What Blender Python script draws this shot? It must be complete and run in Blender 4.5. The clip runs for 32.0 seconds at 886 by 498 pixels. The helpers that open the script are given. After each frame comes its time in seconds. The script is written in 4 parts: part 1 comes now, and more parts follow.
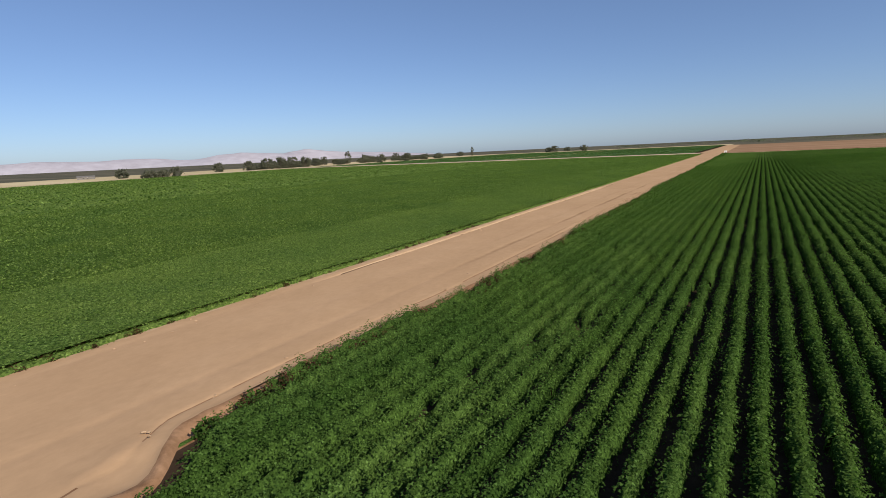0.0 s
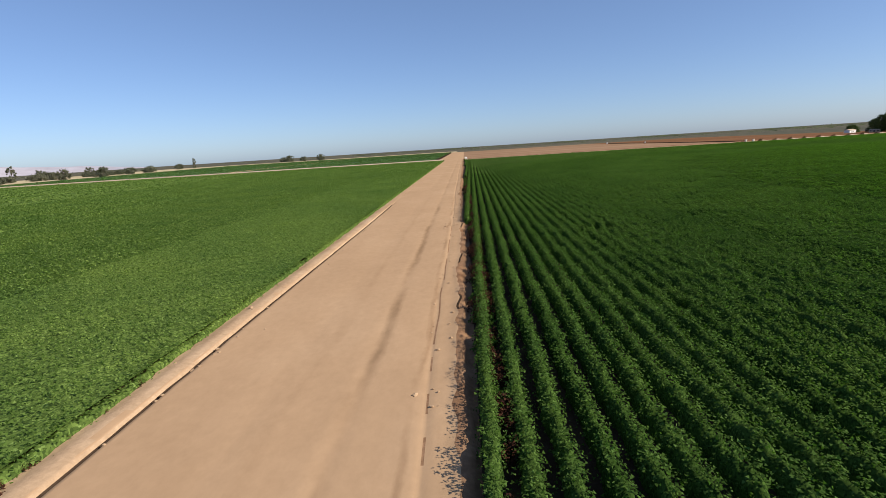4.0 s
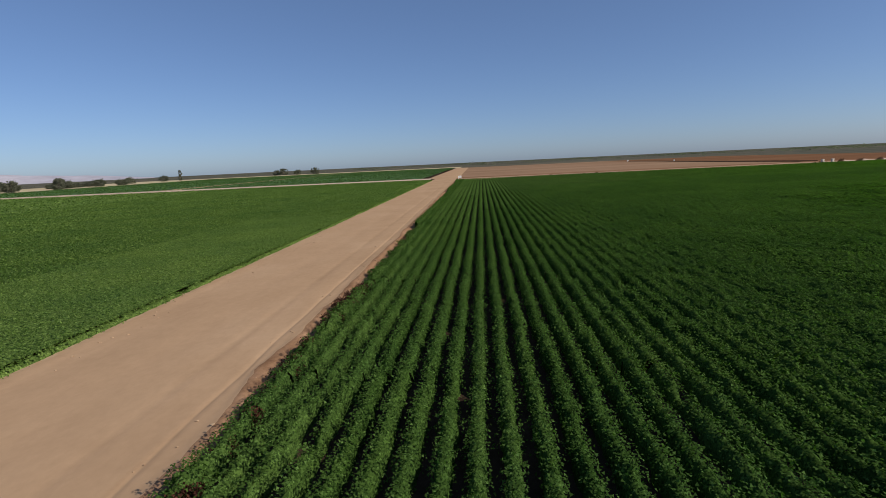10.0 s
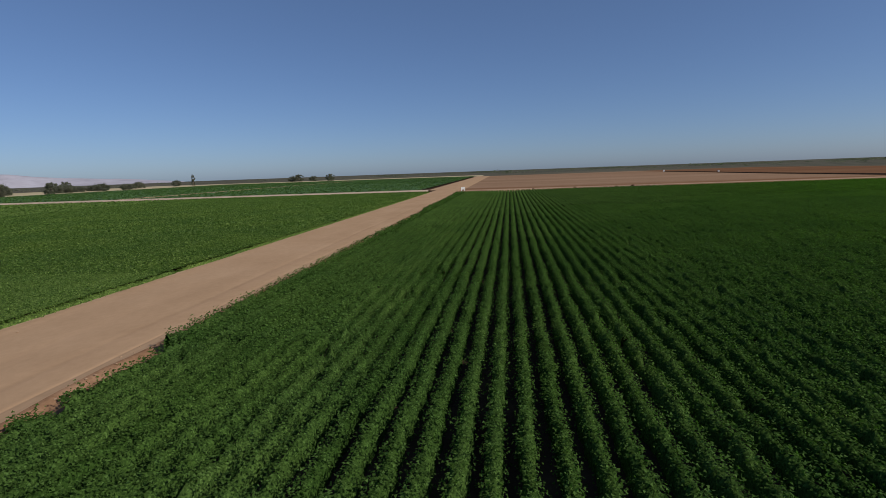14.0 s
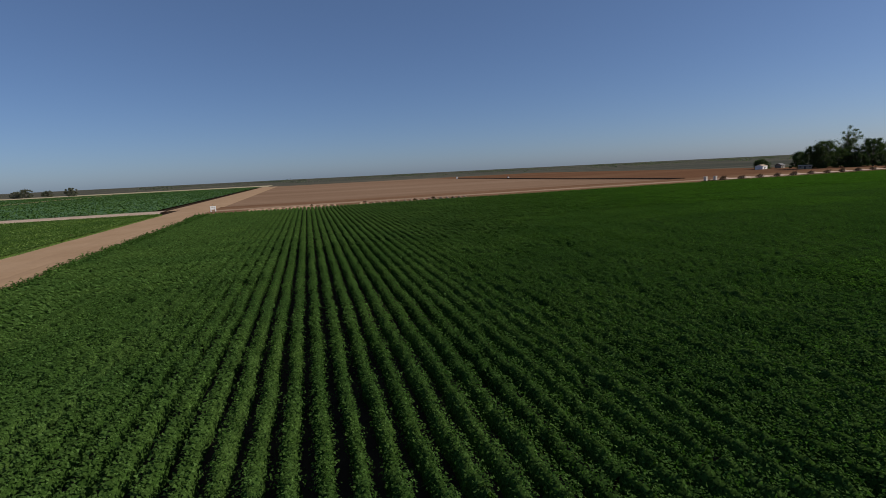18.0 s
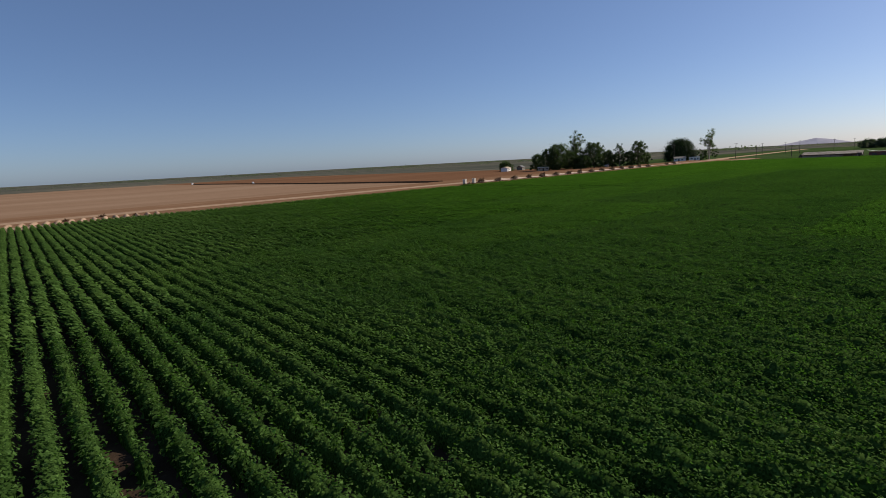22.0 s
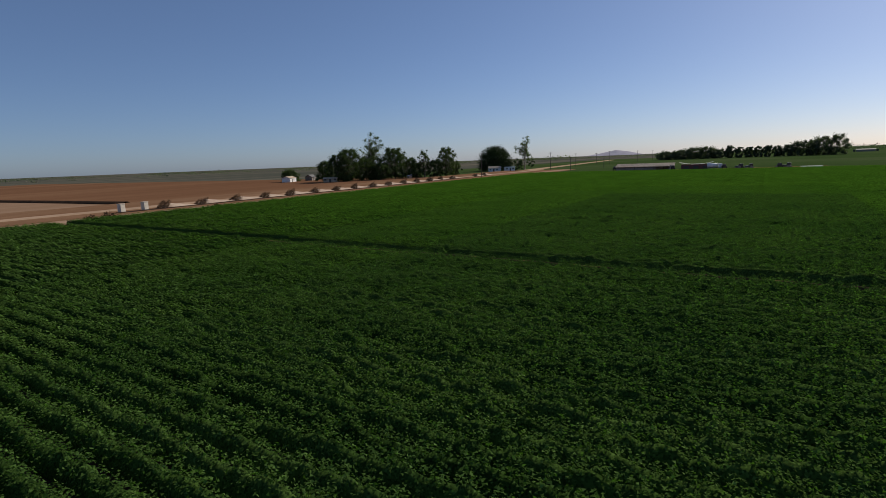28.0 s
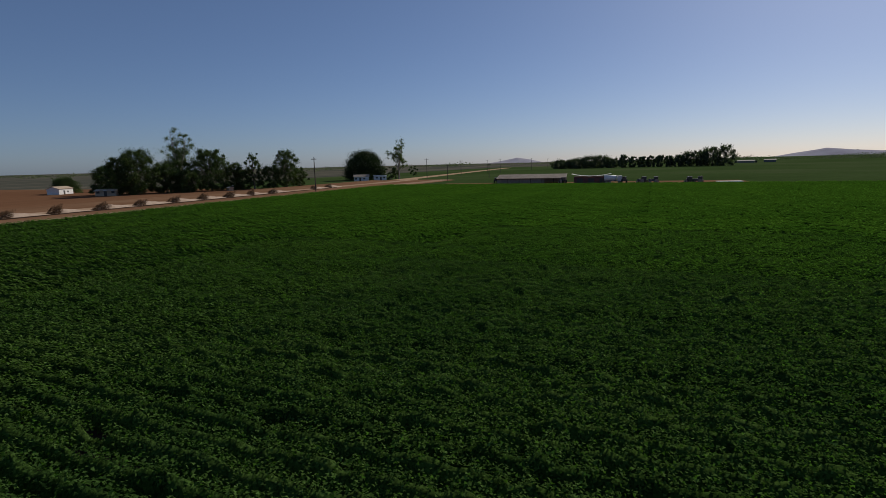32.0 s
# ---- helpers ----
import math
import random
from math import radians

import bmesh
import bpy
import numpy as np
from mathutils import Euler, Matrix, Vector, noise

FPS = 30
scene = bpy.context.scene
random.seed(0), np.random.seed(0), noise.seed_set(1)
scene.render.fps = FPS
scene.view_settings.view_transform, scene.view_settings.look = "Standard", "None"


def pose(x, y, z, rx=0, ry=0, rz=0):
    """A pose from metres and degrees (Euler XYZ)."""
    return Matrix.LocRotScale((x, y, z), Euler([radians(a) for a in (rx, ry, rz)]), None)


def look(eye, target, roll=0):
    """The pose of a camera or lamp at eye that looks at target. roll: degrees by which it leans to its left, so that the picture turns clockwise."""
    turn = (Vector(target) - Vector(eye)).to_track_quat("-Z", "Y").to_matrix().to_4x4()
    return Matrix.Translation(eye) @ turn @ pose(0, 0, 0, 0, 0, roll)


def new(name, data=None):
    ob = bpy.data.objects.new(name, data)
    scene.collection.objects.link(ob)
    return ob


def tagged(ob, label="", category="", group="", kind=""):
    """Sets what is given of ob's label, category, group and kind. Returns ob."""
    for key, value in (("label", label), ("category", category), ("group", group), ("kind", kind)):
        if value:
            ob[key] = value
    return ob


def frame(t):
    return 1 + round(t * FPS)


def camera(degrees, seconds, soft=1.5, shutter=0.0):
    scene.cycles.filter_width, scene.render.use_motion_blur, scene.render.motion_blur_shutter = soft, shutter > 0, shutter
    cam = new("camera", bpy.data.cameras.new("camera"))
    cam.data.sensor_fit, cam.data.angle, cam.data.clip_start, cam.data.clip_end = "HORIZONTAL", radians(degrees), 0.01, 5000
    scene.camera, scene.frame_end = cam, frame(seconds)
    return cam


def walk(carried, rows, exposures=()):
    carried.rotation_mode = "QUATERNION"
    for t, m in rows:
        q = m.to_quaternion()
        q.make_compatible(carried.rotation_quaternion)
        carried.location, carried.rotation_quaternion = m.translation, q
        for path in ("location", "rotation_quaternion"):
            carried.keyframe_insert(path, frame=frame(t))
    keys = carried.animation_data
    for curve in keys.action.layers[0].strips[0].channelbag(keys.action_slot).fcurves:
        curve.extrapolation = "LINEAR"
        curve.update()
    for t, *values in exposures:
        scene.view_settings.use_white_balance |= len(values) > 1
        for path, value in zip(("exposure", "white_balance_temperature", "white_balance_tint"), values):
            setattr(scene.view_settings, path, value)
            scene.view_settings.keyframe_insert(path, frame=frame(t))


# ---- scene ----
cam = camera(79.66, 32.0, soft=0.8)
PATH = [
    (0.0, pose(18.27, -73.86, 10.47, 79.69, 2.69, 29.88)),
    (0.5, pose(13.82, -67.54, 10.36, 79.62, 2.50, 27.68)),
    (1.0, pose(9.90, -61.03, 10.25, 79.56, 2.56, 24.17)),
    (1.5, pose(6.69, -54.44, 10.17, 79.56, 2.90, 18.65)),
    (2.0, pose(4.17, -47.91, 10.08, 79.46, 3.15, 15.87)),
    (2.5, pose(2.16, -41.37, 9.97, 79.18, 3.57, 8.99)),
    (3.0, pose(0.99, -34.96, 9.87, 79.13, 3.62, 6.61)),
    (3.5, pose(-0.02, -28.60, 9.78, 79.17, 3.62, 4.21)),
    (5.5, pose(0.03, -3.69, 9.63, 79.53, 3.10, 0.45)),
    (6.0, pose(1.01, 3.57, 9.55, 79.80, 2.92, 0.52)),
    (6.5, pose(1.88, 10.59, 9.56, 79.64, 3.14, 0.45)),
    (7.0, pose(3.00, 17.76, 9.62, 79.80, 3.13, 0.54)),
    (7.5, pose(4.06, 25.11, 9.66, 79.97, 2.98, 0.72)),
    (8.0, pose(4.95, 32.48, 9.67, 80.04, 2.95, 0.81)),
    (8.5, pose(5.87, 40.08, 9.69, 80.35, 2.70, 2.72)),
    (9.0, pose(6.92, 47.81, 9.74, 80.56, 2.56, 2.96)),
    (9.5, pose(8.35, 55.54, 9.83, 80.72, 2.57, 3.04)),
    (10.0, pose(9.52, 62.91, 9.89, 80.77, 2.69, 3.37)),
    (10.5, pose(10.66, 70.02, 9.90, 80.90, 2.58, 3.51)),
    (11.0, pose(11.95, 76.98, 9.90, 81.07, 2.32, 3.52)),
    (11.5, pose(13.35, 83.77, 9.88, 81.17, 2.44, 3.98)),
    (12.0, pose(14.74, 90.54, 9.84, 81.36, 2.30, 4.82)),
    (12.5, pose(15.93, 97.22, 9.77, 81.43, 2.32, 5.59)),
    (13.0, pose(17.05, 103.96, 9.71, 81.61, 1.80, 5.80)),
    (13.5, pose(18.18, 110.88, 9.67, 81.65, 2.11, 6.27)),
    (15.5, pose(23.56, 141.03, 10.13, 82.03, 1.68, 6.62)),
    (16.0, pose(24.82, 147.87, 10.16, 82.16, 1.90, 4.43)),
    (16.5, pose(26.06, 154.52, 10.15, 81.99, 2.04, -0.09)),
    (17.0, pose(27.29, 160.98, 10.14, 81.94, 2.24, -4.42)),
    (17.5, pose(28.52, 167.31, 10.12, 81.83, 2.48, -8.95)),
    (18.0, pose(29.84, 173.59, 10.10, 81.63, 2.81, -14.98)),
    (18.5, pose(31.44, 179.87, 10.07, 81.40, 3.13, -20.92)),
    (19.0, pose(33.56, 186.01, 10.00, 81.25, 3.56, -25.92)),
    (19.5, pose(36.32, 191.79, 9.86, 81.00, 3.31, -29.90)),
    (20.0, pose(39.67, 197.03, 9.68, 80.82, 3.36, -33.76)),
    (20.5, pose(43.55, 201.68, 9.50, 80.58, 3.24, -38.16)),
    (21.0, pose(47.84, 205.80, 9.32, 80.60, 3.17, -39.58)),
    (21.5, pose(52.48, 209.48, 9.16, 80.70, 3.15, -39.92)),
    (22.0, pose(57.37, 212.79, 9.01, 80.74, 3.03, -40.18)),
    (22.5, pose(62.51, 215.84, 8.89, 80.76, 2.90, -40.42)),
    (23.0, pose(67.94, 218.72, 8.80, 80.84, 3.07, -40.90)),
    (23.5, pose(73.75, 221.50, 8.74, 80.76, 2.72, -42.80)),
    (24.0, pose(80.02, 224.13, 8.69, 80.68, 2.73, -45.22)),
    (24.5, pose(86.69, 226.63, 8.65, 80.53, 2.76, -48.84)),
    (25.0, pose(93.61, 229.05, 8.63, 80.53, 3.00, -50.92)),
    (25.5, pose(100.68, 231.40, 8.62, 80.50, 2.61, -52.71)),
    (27.5, pose(129.34, 240.17, 8.82, 80.46, 1.97, -56.34)),
    (28.0, pose(137.70, 241.76, 8.90, 80.56, 2.18, -57.05)),
    (28.5, pose(146.28, 243.28, 8.97, 80.52, 2.05, -57.79)),
    (29.0, pose(155.43, 244.73, 9.11, 80.59, 1.45, -58.77)),
    (29.5, pose(164.60, 246.13, 9.21, 80.62, 1.26, -60.85)),
    (30.0, pose(173.49, 247.47, 9.21, 80.70, 1.45, -61.77)),
    (30.5, pose(182.33, 248.71, 9.16, 80.76, 1.25, -62.19)),
    (31.0, pose(191.27, 249.86, 9.09, 80.83, 1.13, -62.65)),
    (31.5, pose(200.26, 250.92, 8.98, 80.85, 1.10, -64.76)),
    (32.0, pose(209.26, 251.94, 8.87, 80.85, 1.40, -66.89)),
]
EXPOSURES = [(0.0, 0.18, 6950, 10), (1.5, 0.28, 6950, 10), (3.0, 0.45, 6950, 10), (6.0, 0.43, 6900, 10), (9.0, 0.05, 6700, 10), (13.0, -0.3, 6500, 10), (16.0, -0.45, 6400, 10), (18.0, -0.45, 6500, 10), (19.0, -0.17, 6600, 10), (20.0, -0.13, 6650, 10), (25.0, -0.14, 6750, 10), (28.0, -0.38, 6700, 10), (32.0, -0.72, 6650, 10)]
walk(cam, PATH, EXPOSURES)

# ---- light ----
SUN_YAW = -108.0      # degrees to the left of +y; the sun stands to the right and a little behind the first view
SUN_UP = 34.0
sx, sy = -math.sin(radians(SUN_YAW)), math.cos(radians(SUN_YAW))
sun_dir = Vector((sx * math.cos(radians(SUN_UP)), sy * math.cos(radians(SUN_UP)), math.sin(radians(SUN_UP))))
world = bpy.data.worlds.new("sky")
scene.world = world
world.use_nodes = True
wn = world.node_tree
sky = wn.nodes.new("ShaderNodeTexSky")
sky.sky_type = "NISHITA"
sky.sun_disc = False
sky.sun_elevation = radians(SUN_UP)
sky.sun_rotation = math.atan2(sx, sy)
sky.altitude = 0
sky.air_density, sky.dust_density, sky.ozone_density = 0.7, 0.6, 5.0
tint = wn.nodes.new("ShaderNodeMix")
tint.data_type, tint.blend_type = "RGBA", "MULTIPLY"
tint.inputs[0].default_value, tint.inputs[7].default_value = 1.0, (0.98, 0.98, 1.05, 1)
wn.links.new(sky.outputs[0], tint.inputs[6])
haze = wn.nodes.new("ShaderNodeMix")
haze.data_type = "RGBA"
haze.inputs[0].default_value, haze.inputs[7].default_value = 0.2, (1.9, 3.1, 5.5, 1)
wn.links.new(tint.outputs[2], haze.inputs[6])
wn.links.new(haze.outputs[2], wn.nodes["Background"].inputs[0])
wn.nodes["Background"].inputs[1].default_value = 0.103
sun = new("sun", bpy.data.lights.new("sun", "SUN"))
sun.data.energy, sun.data.angle, sun.data.color = 5.0, radians(0.55), (1.0, 0.94, 0.84)
sun.matrix_world = look(sun_dir * 50, (0, 0, 0))


# ---- materials ----
def nodes_of(name):
    m = bpy.data.materials.new(name)
    m.use_nodes = True
    return m, m.node_tree, m.node_tree.nodes["Principled BSDF"]


def noise_node(nt, scale, detail=4.0, rough=0.55, vec=None):
    n = nt.nodes.new("ShaderNodeTexNoise")
    n.inputs["Scale"].default_value, n.inputs["Detail"].default_value, n.inputs["Roughness"].default_value = scale, detail, rough
    if vec is not None:
        nt.links.new(vec, n.inputs["Vector"])
    return n.outputs["Fac"]


def ramp(nt, fac, stops):
    r = nt.nodes.new("ShaderNodeValToRGB")
    while len(r.color_ramp.elements) < len(stops):
        r.color_ramp.elements.new(0.5)
    for e, (p, c) in zip(r.color_ramp.elements, stops):
        e.position, e.color = p, (*c, 1)
    nt.links.new(fac, r.inputs[0])
    return r.outputs[0]


def blend(nt, a, b, fac, how="MIX"):
    x = nt.nodes.new("ShaderNodeMix")
    x.data_type, x.blend_type = "RGBA", how
    for sock, value in ((x.inputs[0], fac), (x.inputs[6], a), (x.inputs[7], b)):
        if isinstance(value, (int, float)):
            sock.default_value = value
        elif isinstance(value, tuple):
            sock.default_value = (*value, 1)
        else:
            nt.links.new(value, sock)
    return x.outputs[2]


def place_vec(nt, stretch=(1, 1, 1)):
    g = nt.nodes.new("ShaderNodeNewGeometry")
    v = nt.nodes.new("ShaderNodeVectorMath")
    v.operation = "MULTIPLY"
    nt.links.new(g.outputs["Position"], v.inputs[0])
    v.inputs[1].default_value = stretch
    return v.outputs[0]


def bump(nt, bsdf, height, strength, distance):
    b = nt.nodes.new("ShaderNodeBump")
    b.inputs["Strength"].default_value, b.inputs["Distance"].default_value = strength, distance
    nt.links.new(height, b.inputs["Height"])
    nt.links.new(b.outputs[0], bsdf.inputs["Normal"])


def earth(name, low, mid, high, broad=0.08, fine=3.0, relief=0.03, stretch=(1, 1, 1), rough=0.95, relief_scale=7.0, grit=1.0):
    m, nt, bsdf = nodes_of(name)
    v = place_vec(nt, stretch)
    col = ramp(nt, noise_node(nt, broad, 5, 0.6, v), [(0.3, low), (0.5, mid), (0.72, high)])
    grain = ramp(nt, noise_node(nt, fine, 6, 0.7, v), [(0.25, (1 - 0.20 * grit, 1 - 0.21 * grit, 1 - 0.22 * grit)), (0.75, (1 + 0.12 * grit, 1 + 0.12 * grit, 1 + 0.12 * grit))])
    nt.links.new(blend(nt, col, grain, 1.0, "MULTIPLY"), bsdf.inputs["Base Color"])
    bsdf.inputs["Roughness"].default_value = rough
    bsdf.inputs["Specular IOR Level"].default_value = 0.0
    if relief:
        bump(nt, bsdf, noise_node(nt, relief_scale, 8, 0.7, v), 0.6, relief)
    return m


def foliage(name, low, mid, high, patch=0.05, through_light=0.22, rough=0.55, leafy=0.0, gloss=0.12):
    """Leaves: every leaf its own green, slow patches over the field, and leaf-sized breaks in colour and relief where
    leafy is set, the brightest painted as glints.
    """
    m, nt, bsdf = nodes_of(name)
    g = nt.nodes.new("ShaderNodeNewGeometry")
    v = place_vec(nt)
    leaf = ramp(nt, g.outputs["Random Per Island"], [(0.0, low), (0.55, mid), (0.93, high), (1.0, tuple(1.35 * c for c in high))])
    broad = ramp(nt, noise_node(nt, patch, 4, 0.6, v), [(0.3, (0.78, 0.84, 0.80)), (0.7, (1.18, 1.12, 1.0))])
    col = blend(nt, leaf, broad, 1.0, "MULTIPLY")
    if leafy:
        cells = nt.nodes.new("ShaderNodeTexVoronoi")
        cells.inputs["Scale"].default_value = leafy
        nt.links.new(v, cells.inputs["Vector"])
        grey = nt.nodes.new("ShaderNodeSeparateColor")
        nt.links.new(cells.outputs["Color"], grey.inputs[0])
        # the palest cells of this ramp paint glints into the leaf colour
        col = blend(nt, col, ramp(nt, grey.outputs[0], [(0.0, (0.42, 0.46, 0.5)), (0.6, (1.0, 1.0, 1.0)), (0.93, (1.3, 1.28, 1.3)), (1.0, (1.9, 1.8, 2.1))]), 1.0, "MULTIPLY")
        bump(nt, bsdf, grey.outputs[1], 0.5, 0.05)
    nt.links.new(col, bsdf.inputs["Base Color"])
    bsdf.inputs["Roughness"].default_value = rough
    bsdf.inputs["Specular IOR Level"].default_value = gloss
    tr = nt.nodes.new("ShaderNodeBsdfTranslucent")
    nt.links.new(blend(nt, col, (0.90, 1.27, 0.48), 1.0, "MULTIPLY"), tr.inputs[0])
    mix = nt.nodes.new("ShaderNodeMixShader")
    mix.inputs[0].default_value = through_light
    nt.links.new(bsdf.outputs[0], mix.inputs[1])
    nt.links.new(tr.outputs[0], mix.inputs[2])
    nt.links.new(mix.outputs[0], nt.nodes["Material Output"].inputs[0])
    return m


def paint(name, a, b, scale=1.5, rough=0.7, metal=0.0, relief=0.0, stretch=(1, 1, 1)):
    m, nt, bsdf = nodes_of(name)
    v = place_vec(nt, stretch)
    nt.links.new(ramp(nt, noise_node(nt, scale, 6, 0.65, v), [(0.3, a), (0.7, b)]), bsdf.inputs["Base Color"])
    bsdf.inputs["Roughness"].default_value, bsdf.inputs["Metallic"].default_value = rough, metal
    if relief:
        bump(nt, bsdf, noise_node(nt, scale * 6, 4, 0.6, v), 0.5, relief)
    return m


M = {}
M["road"] = earth("packed_dirt", (0.375, 0.244, 0.146), (0.40, 0.262, 0.158), (0.43, 0.287, 0.177), 0.12, 2.2, 0.008, (1, 0.6, 1), 0.95, 5.0, 0.45)


def wheel_stains(m):
    """Darker bands where wheels have pressed the dirt, wandering a little, along y."""
    nt = m.node_tree
    bsdf = nt.nodes["Principled BSDF"]
    old = bsdf.inputs["Base Color"].links[0].from_socket
    v = place_vec(nt)
    xyz = nt.nodes.new("ShaderNodeSeparateXYZ")
    nt.links.new(v, xyz.inputs[0])
    wob = noise_node(nt, 0.09, 3, 0.5, place_vec(nt, (0.3, 1, 1)))
    grit = noise_node(nt, 1.6, 5, 0.7, place_vec(nt, (1, 0.3, 1)))
    total = nt.nodes.new("ShaderNodeMath")
    total.operation = "MULTIPLY_ADD"
    nt.links.new(wob, total.inputs[0])
    total.inputs[1].default_value = 1.3
    nt.links.new(xyz.outputs[0], total.inputs[2])
    both = nt.nodes.new("ShaderNodeMath")
    both.operation = "MULTIPLY_ADD"
    nt.links.new(grit, both.inputs[0])
    both.inputs[1].default_value = 0.5
    nt.links.new(total.outputs[0], both.inputs[2])
    unit = nt.nodes.new("ShaderNodeMapRange")
    unit.inputs[1].default_value, unit.inputs[2].default_value = -15.0, 1.0
    nt.links.new(both.outputs[0], unit.inputs[0])
    bands = ramp(nt, unit.outputs[0], [(0.0, (1.0, 1.0, 1.0)), (0.50, (1.0, 1.0, 1.0)), (0.525, (0.9, 0.89, 0.88)), (0.55, (1.0, 1.0, 1.0)), (0.662, (1.0, 1.0, 1.0)), (0.684, (0.64, 0.62, 0.60)), (0.692, (0.66, 0.64, 0.62)), (0.716, (1.0, 1.0, 1.0)),
                                     (0.824, (1.0, 1.0, 1.0)), (0.838, (0.70, 0.67, 0.65)), (0.852, (1.0, 1.0, 1.0)), (1.0, (1.05, 1.05, 1.04))])
    broken = ramp(nt, noise_node(nt, 0.22, 4, 0.6, place_vec(nt, (1.2, 0.4, 1))), [(0.40, (0.12, 0.12, 0.12)), (0.60, (1.0, 1.0, 1.0))])
    along = nt.nodes.new("ShaderNodeMapRange")
    along.inputs[1].default_value, along.inputs[2].default_value = -60.0, 120.0
    nt.links.new(xyz.outputs[1], along.inputs[0])
    worn = ramp(nt, along.outputs[0], [(0.14, (0.1, 0.1, 0.1)), (0.25, (1, 1, 1)), (0.62, (1, 1, 1)), (0.8, (0.25, 0.25, 0.25))])
    broken = blend(nt, broken, worn, 1.0, "MULTIPLY")
    mottle = ramp(nt, noise_node(nt, 0.5, 4, 0.6, place_vec(nt, (1, 0.7, 1))), [(0.3, (0.965, 0.96, 0.955)), (0.7, (1.03, 1.03, 1.03))])
    nt.links.new(blend(nt, blend(nt, old, bands, broken, "MULTIPLY"), mottle, 1.0, "MULTIPLY"), bsdf.inputs["Base Color"])


wheel_stains(M["road"])
M["sand"] = earth("loose_sand", (0.36, 0.24, 0.148), (0.415, 0.285, 0.18), (0.48, 0.34, 0.225), 0.25, 4.0, 0.03)
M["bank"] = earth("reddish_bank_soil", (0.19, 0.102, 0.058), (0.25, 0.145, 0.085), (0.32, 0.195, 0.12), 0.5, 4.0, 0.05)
M["soil"] = earth("dark_field_soil", (0.034, 0.023, 0.016), (0.05, 0.033, 0.023), (0.075, 0.049, 0.032), 0.4, 5.0, 0.05)
M["ploughed"] = earth("ploughed_red_soil", (0.135, 0.066, 0.036), (0.175, 0.090, 0.05), (0.225, 0.125, 0.07), 0.012, 0.6, 0.10, (0.2, 1.2, 1), 0.97, 1.2)
M["ploughed_dry"] = earth("ploughed_tan_soil", (0.215, 0.130, 0.080), (0.26, 0.162, 0.102), (0.315, 0.208, 0.138), 0.012, 0.6, 0.10, (0.2, 1.2, 1), 0.97, 1.2)
M["dry_grass"] = earth("dry_grass", (0.36, 0.29, 0.18), (0.45, 0.37, 0.235), (0.53, 0.45, 0.30), 0.01, 0.3, 0.15, (0.4, 1, 1), 0.95, 1.0)
M["far_green"] = earth("far_green_fields", (0.038, 0.064, 0.020), (0.050, 0.080, 0.026), (0.080, 0.098, 0.045), 0.006, 0.25, 0.25, (1, 1, 1), 0.8, 0.9)
M["far_plain"] = earth("far_plain", (0.056, 0.060, 0.048), (0.092, 0.092, 0.072), (0.19, 0.155, 0.112), 0.02, 0.05, 0.3, (0.12, 1, 1), 0.9, 0.4)
M["canopy"] = foliage("crop_canopy", (0.040, 0.085, 0.018), (0.052, 0.105, 0.022), (0.066, 0.125, 0.028), 0.08, 0.1)
M["leaf"] = foliage("cotton_leaf", (0.047, 0.088, 0.021), (0.065, 0.122, 0.029), (0.098, 0.172, 0.048), 0.10, 0.43, 0.6, 0.0, 0.0)
# inner leaves and stems, darkened so shade inside the canopy is in the colour
M["leaf_mass"] = foliage("shaded_inner_leaves", (0.030, 0.064, 0.014), (0.046, 0.092, 0.020), (0.062, 0.112, 0.028), 0.10, 0.2, 0.5, 15.0, 0.0)
M["leaf_low"] = foliage("low_crop_leaf", (0.056, 0.104, 0.024), (0.112, 0.182, 0.042), (0.19, 0.27, 0.08), 0.07, 0.40, 0.5, 0.0, 0.02)
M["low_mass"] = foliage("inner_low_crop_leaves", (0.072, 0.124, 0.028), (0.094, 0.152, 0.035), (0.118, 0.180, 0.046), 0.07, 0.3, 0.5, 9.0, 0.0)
M["tree_leaf"] = foliage("tree_leaf", (0.034, 0.052, 0.018), (0.062, 0.088, 0.030), (0.112, 0.142, 0.056), 0.3, 0.36)
M["euc_leaf"] = foliage("grey_green_leaf", (0.07, 0.09, 0.04), (0.10, 0.125, 0.055), (0.15, 0.17, 0.085), 0.3, 0.4)
# belt leaves lightened to carry the haze of distance
M["hazed_belt_leaf"] = foliage("hazed_belt_leaf", (0.055, 0.068, 0.042), (0.078, 0.092, 0.058), (0.115, 0.13, 0.085), 0.1, 0.35)
M["dark_leaf"] = foliage("dark_dense_leaf", (0.018, 0.034, 0.010), (0.03, 0.052, 0.016), (0.048, 0.075, 0.025), 0.3, 0.2)
M["brush"] = foliage("dry_brush", (0.060, 0.030, 0.015), (0.10, 0.052, 0.027), (0.15, 0.085, 0.048), 0.5, 0.1, 0.8)
M["bark"] = paint("bark", (0.10, 0.075, 0.055), (0.20, 0.16, 0.12), 3.0, 0.9, 0, 0.03)
M["pale_bark"] = paint("pale_bark", (0.26, 0.22, 0.17), (0.42, 0.37, 0.30), 2.0, 0.85, 0, 0.02)
M["concrete"] = paint("concrete", (0.50, 0.44, 0.36), (0.64, 0.58, 0.48), 1.2, 0.85, 0, 0.01)
M["white"] = paint("white_paint", (0.66, 0.64, 0.60), (0.80, 0.79, 0.76), 0.8, 0.6)
M["pole"] = paint("creosoted_pole", (0.05, 0.038, 0.03), (0.09, 0.07, 0.052), 4.0, 0.9)
M["sheet"] = paint("corrugated_sheet", (0.30, 0.24, 0.19), (0.42, 0.35, 0.29), 0.4, 0.7, 0.0)
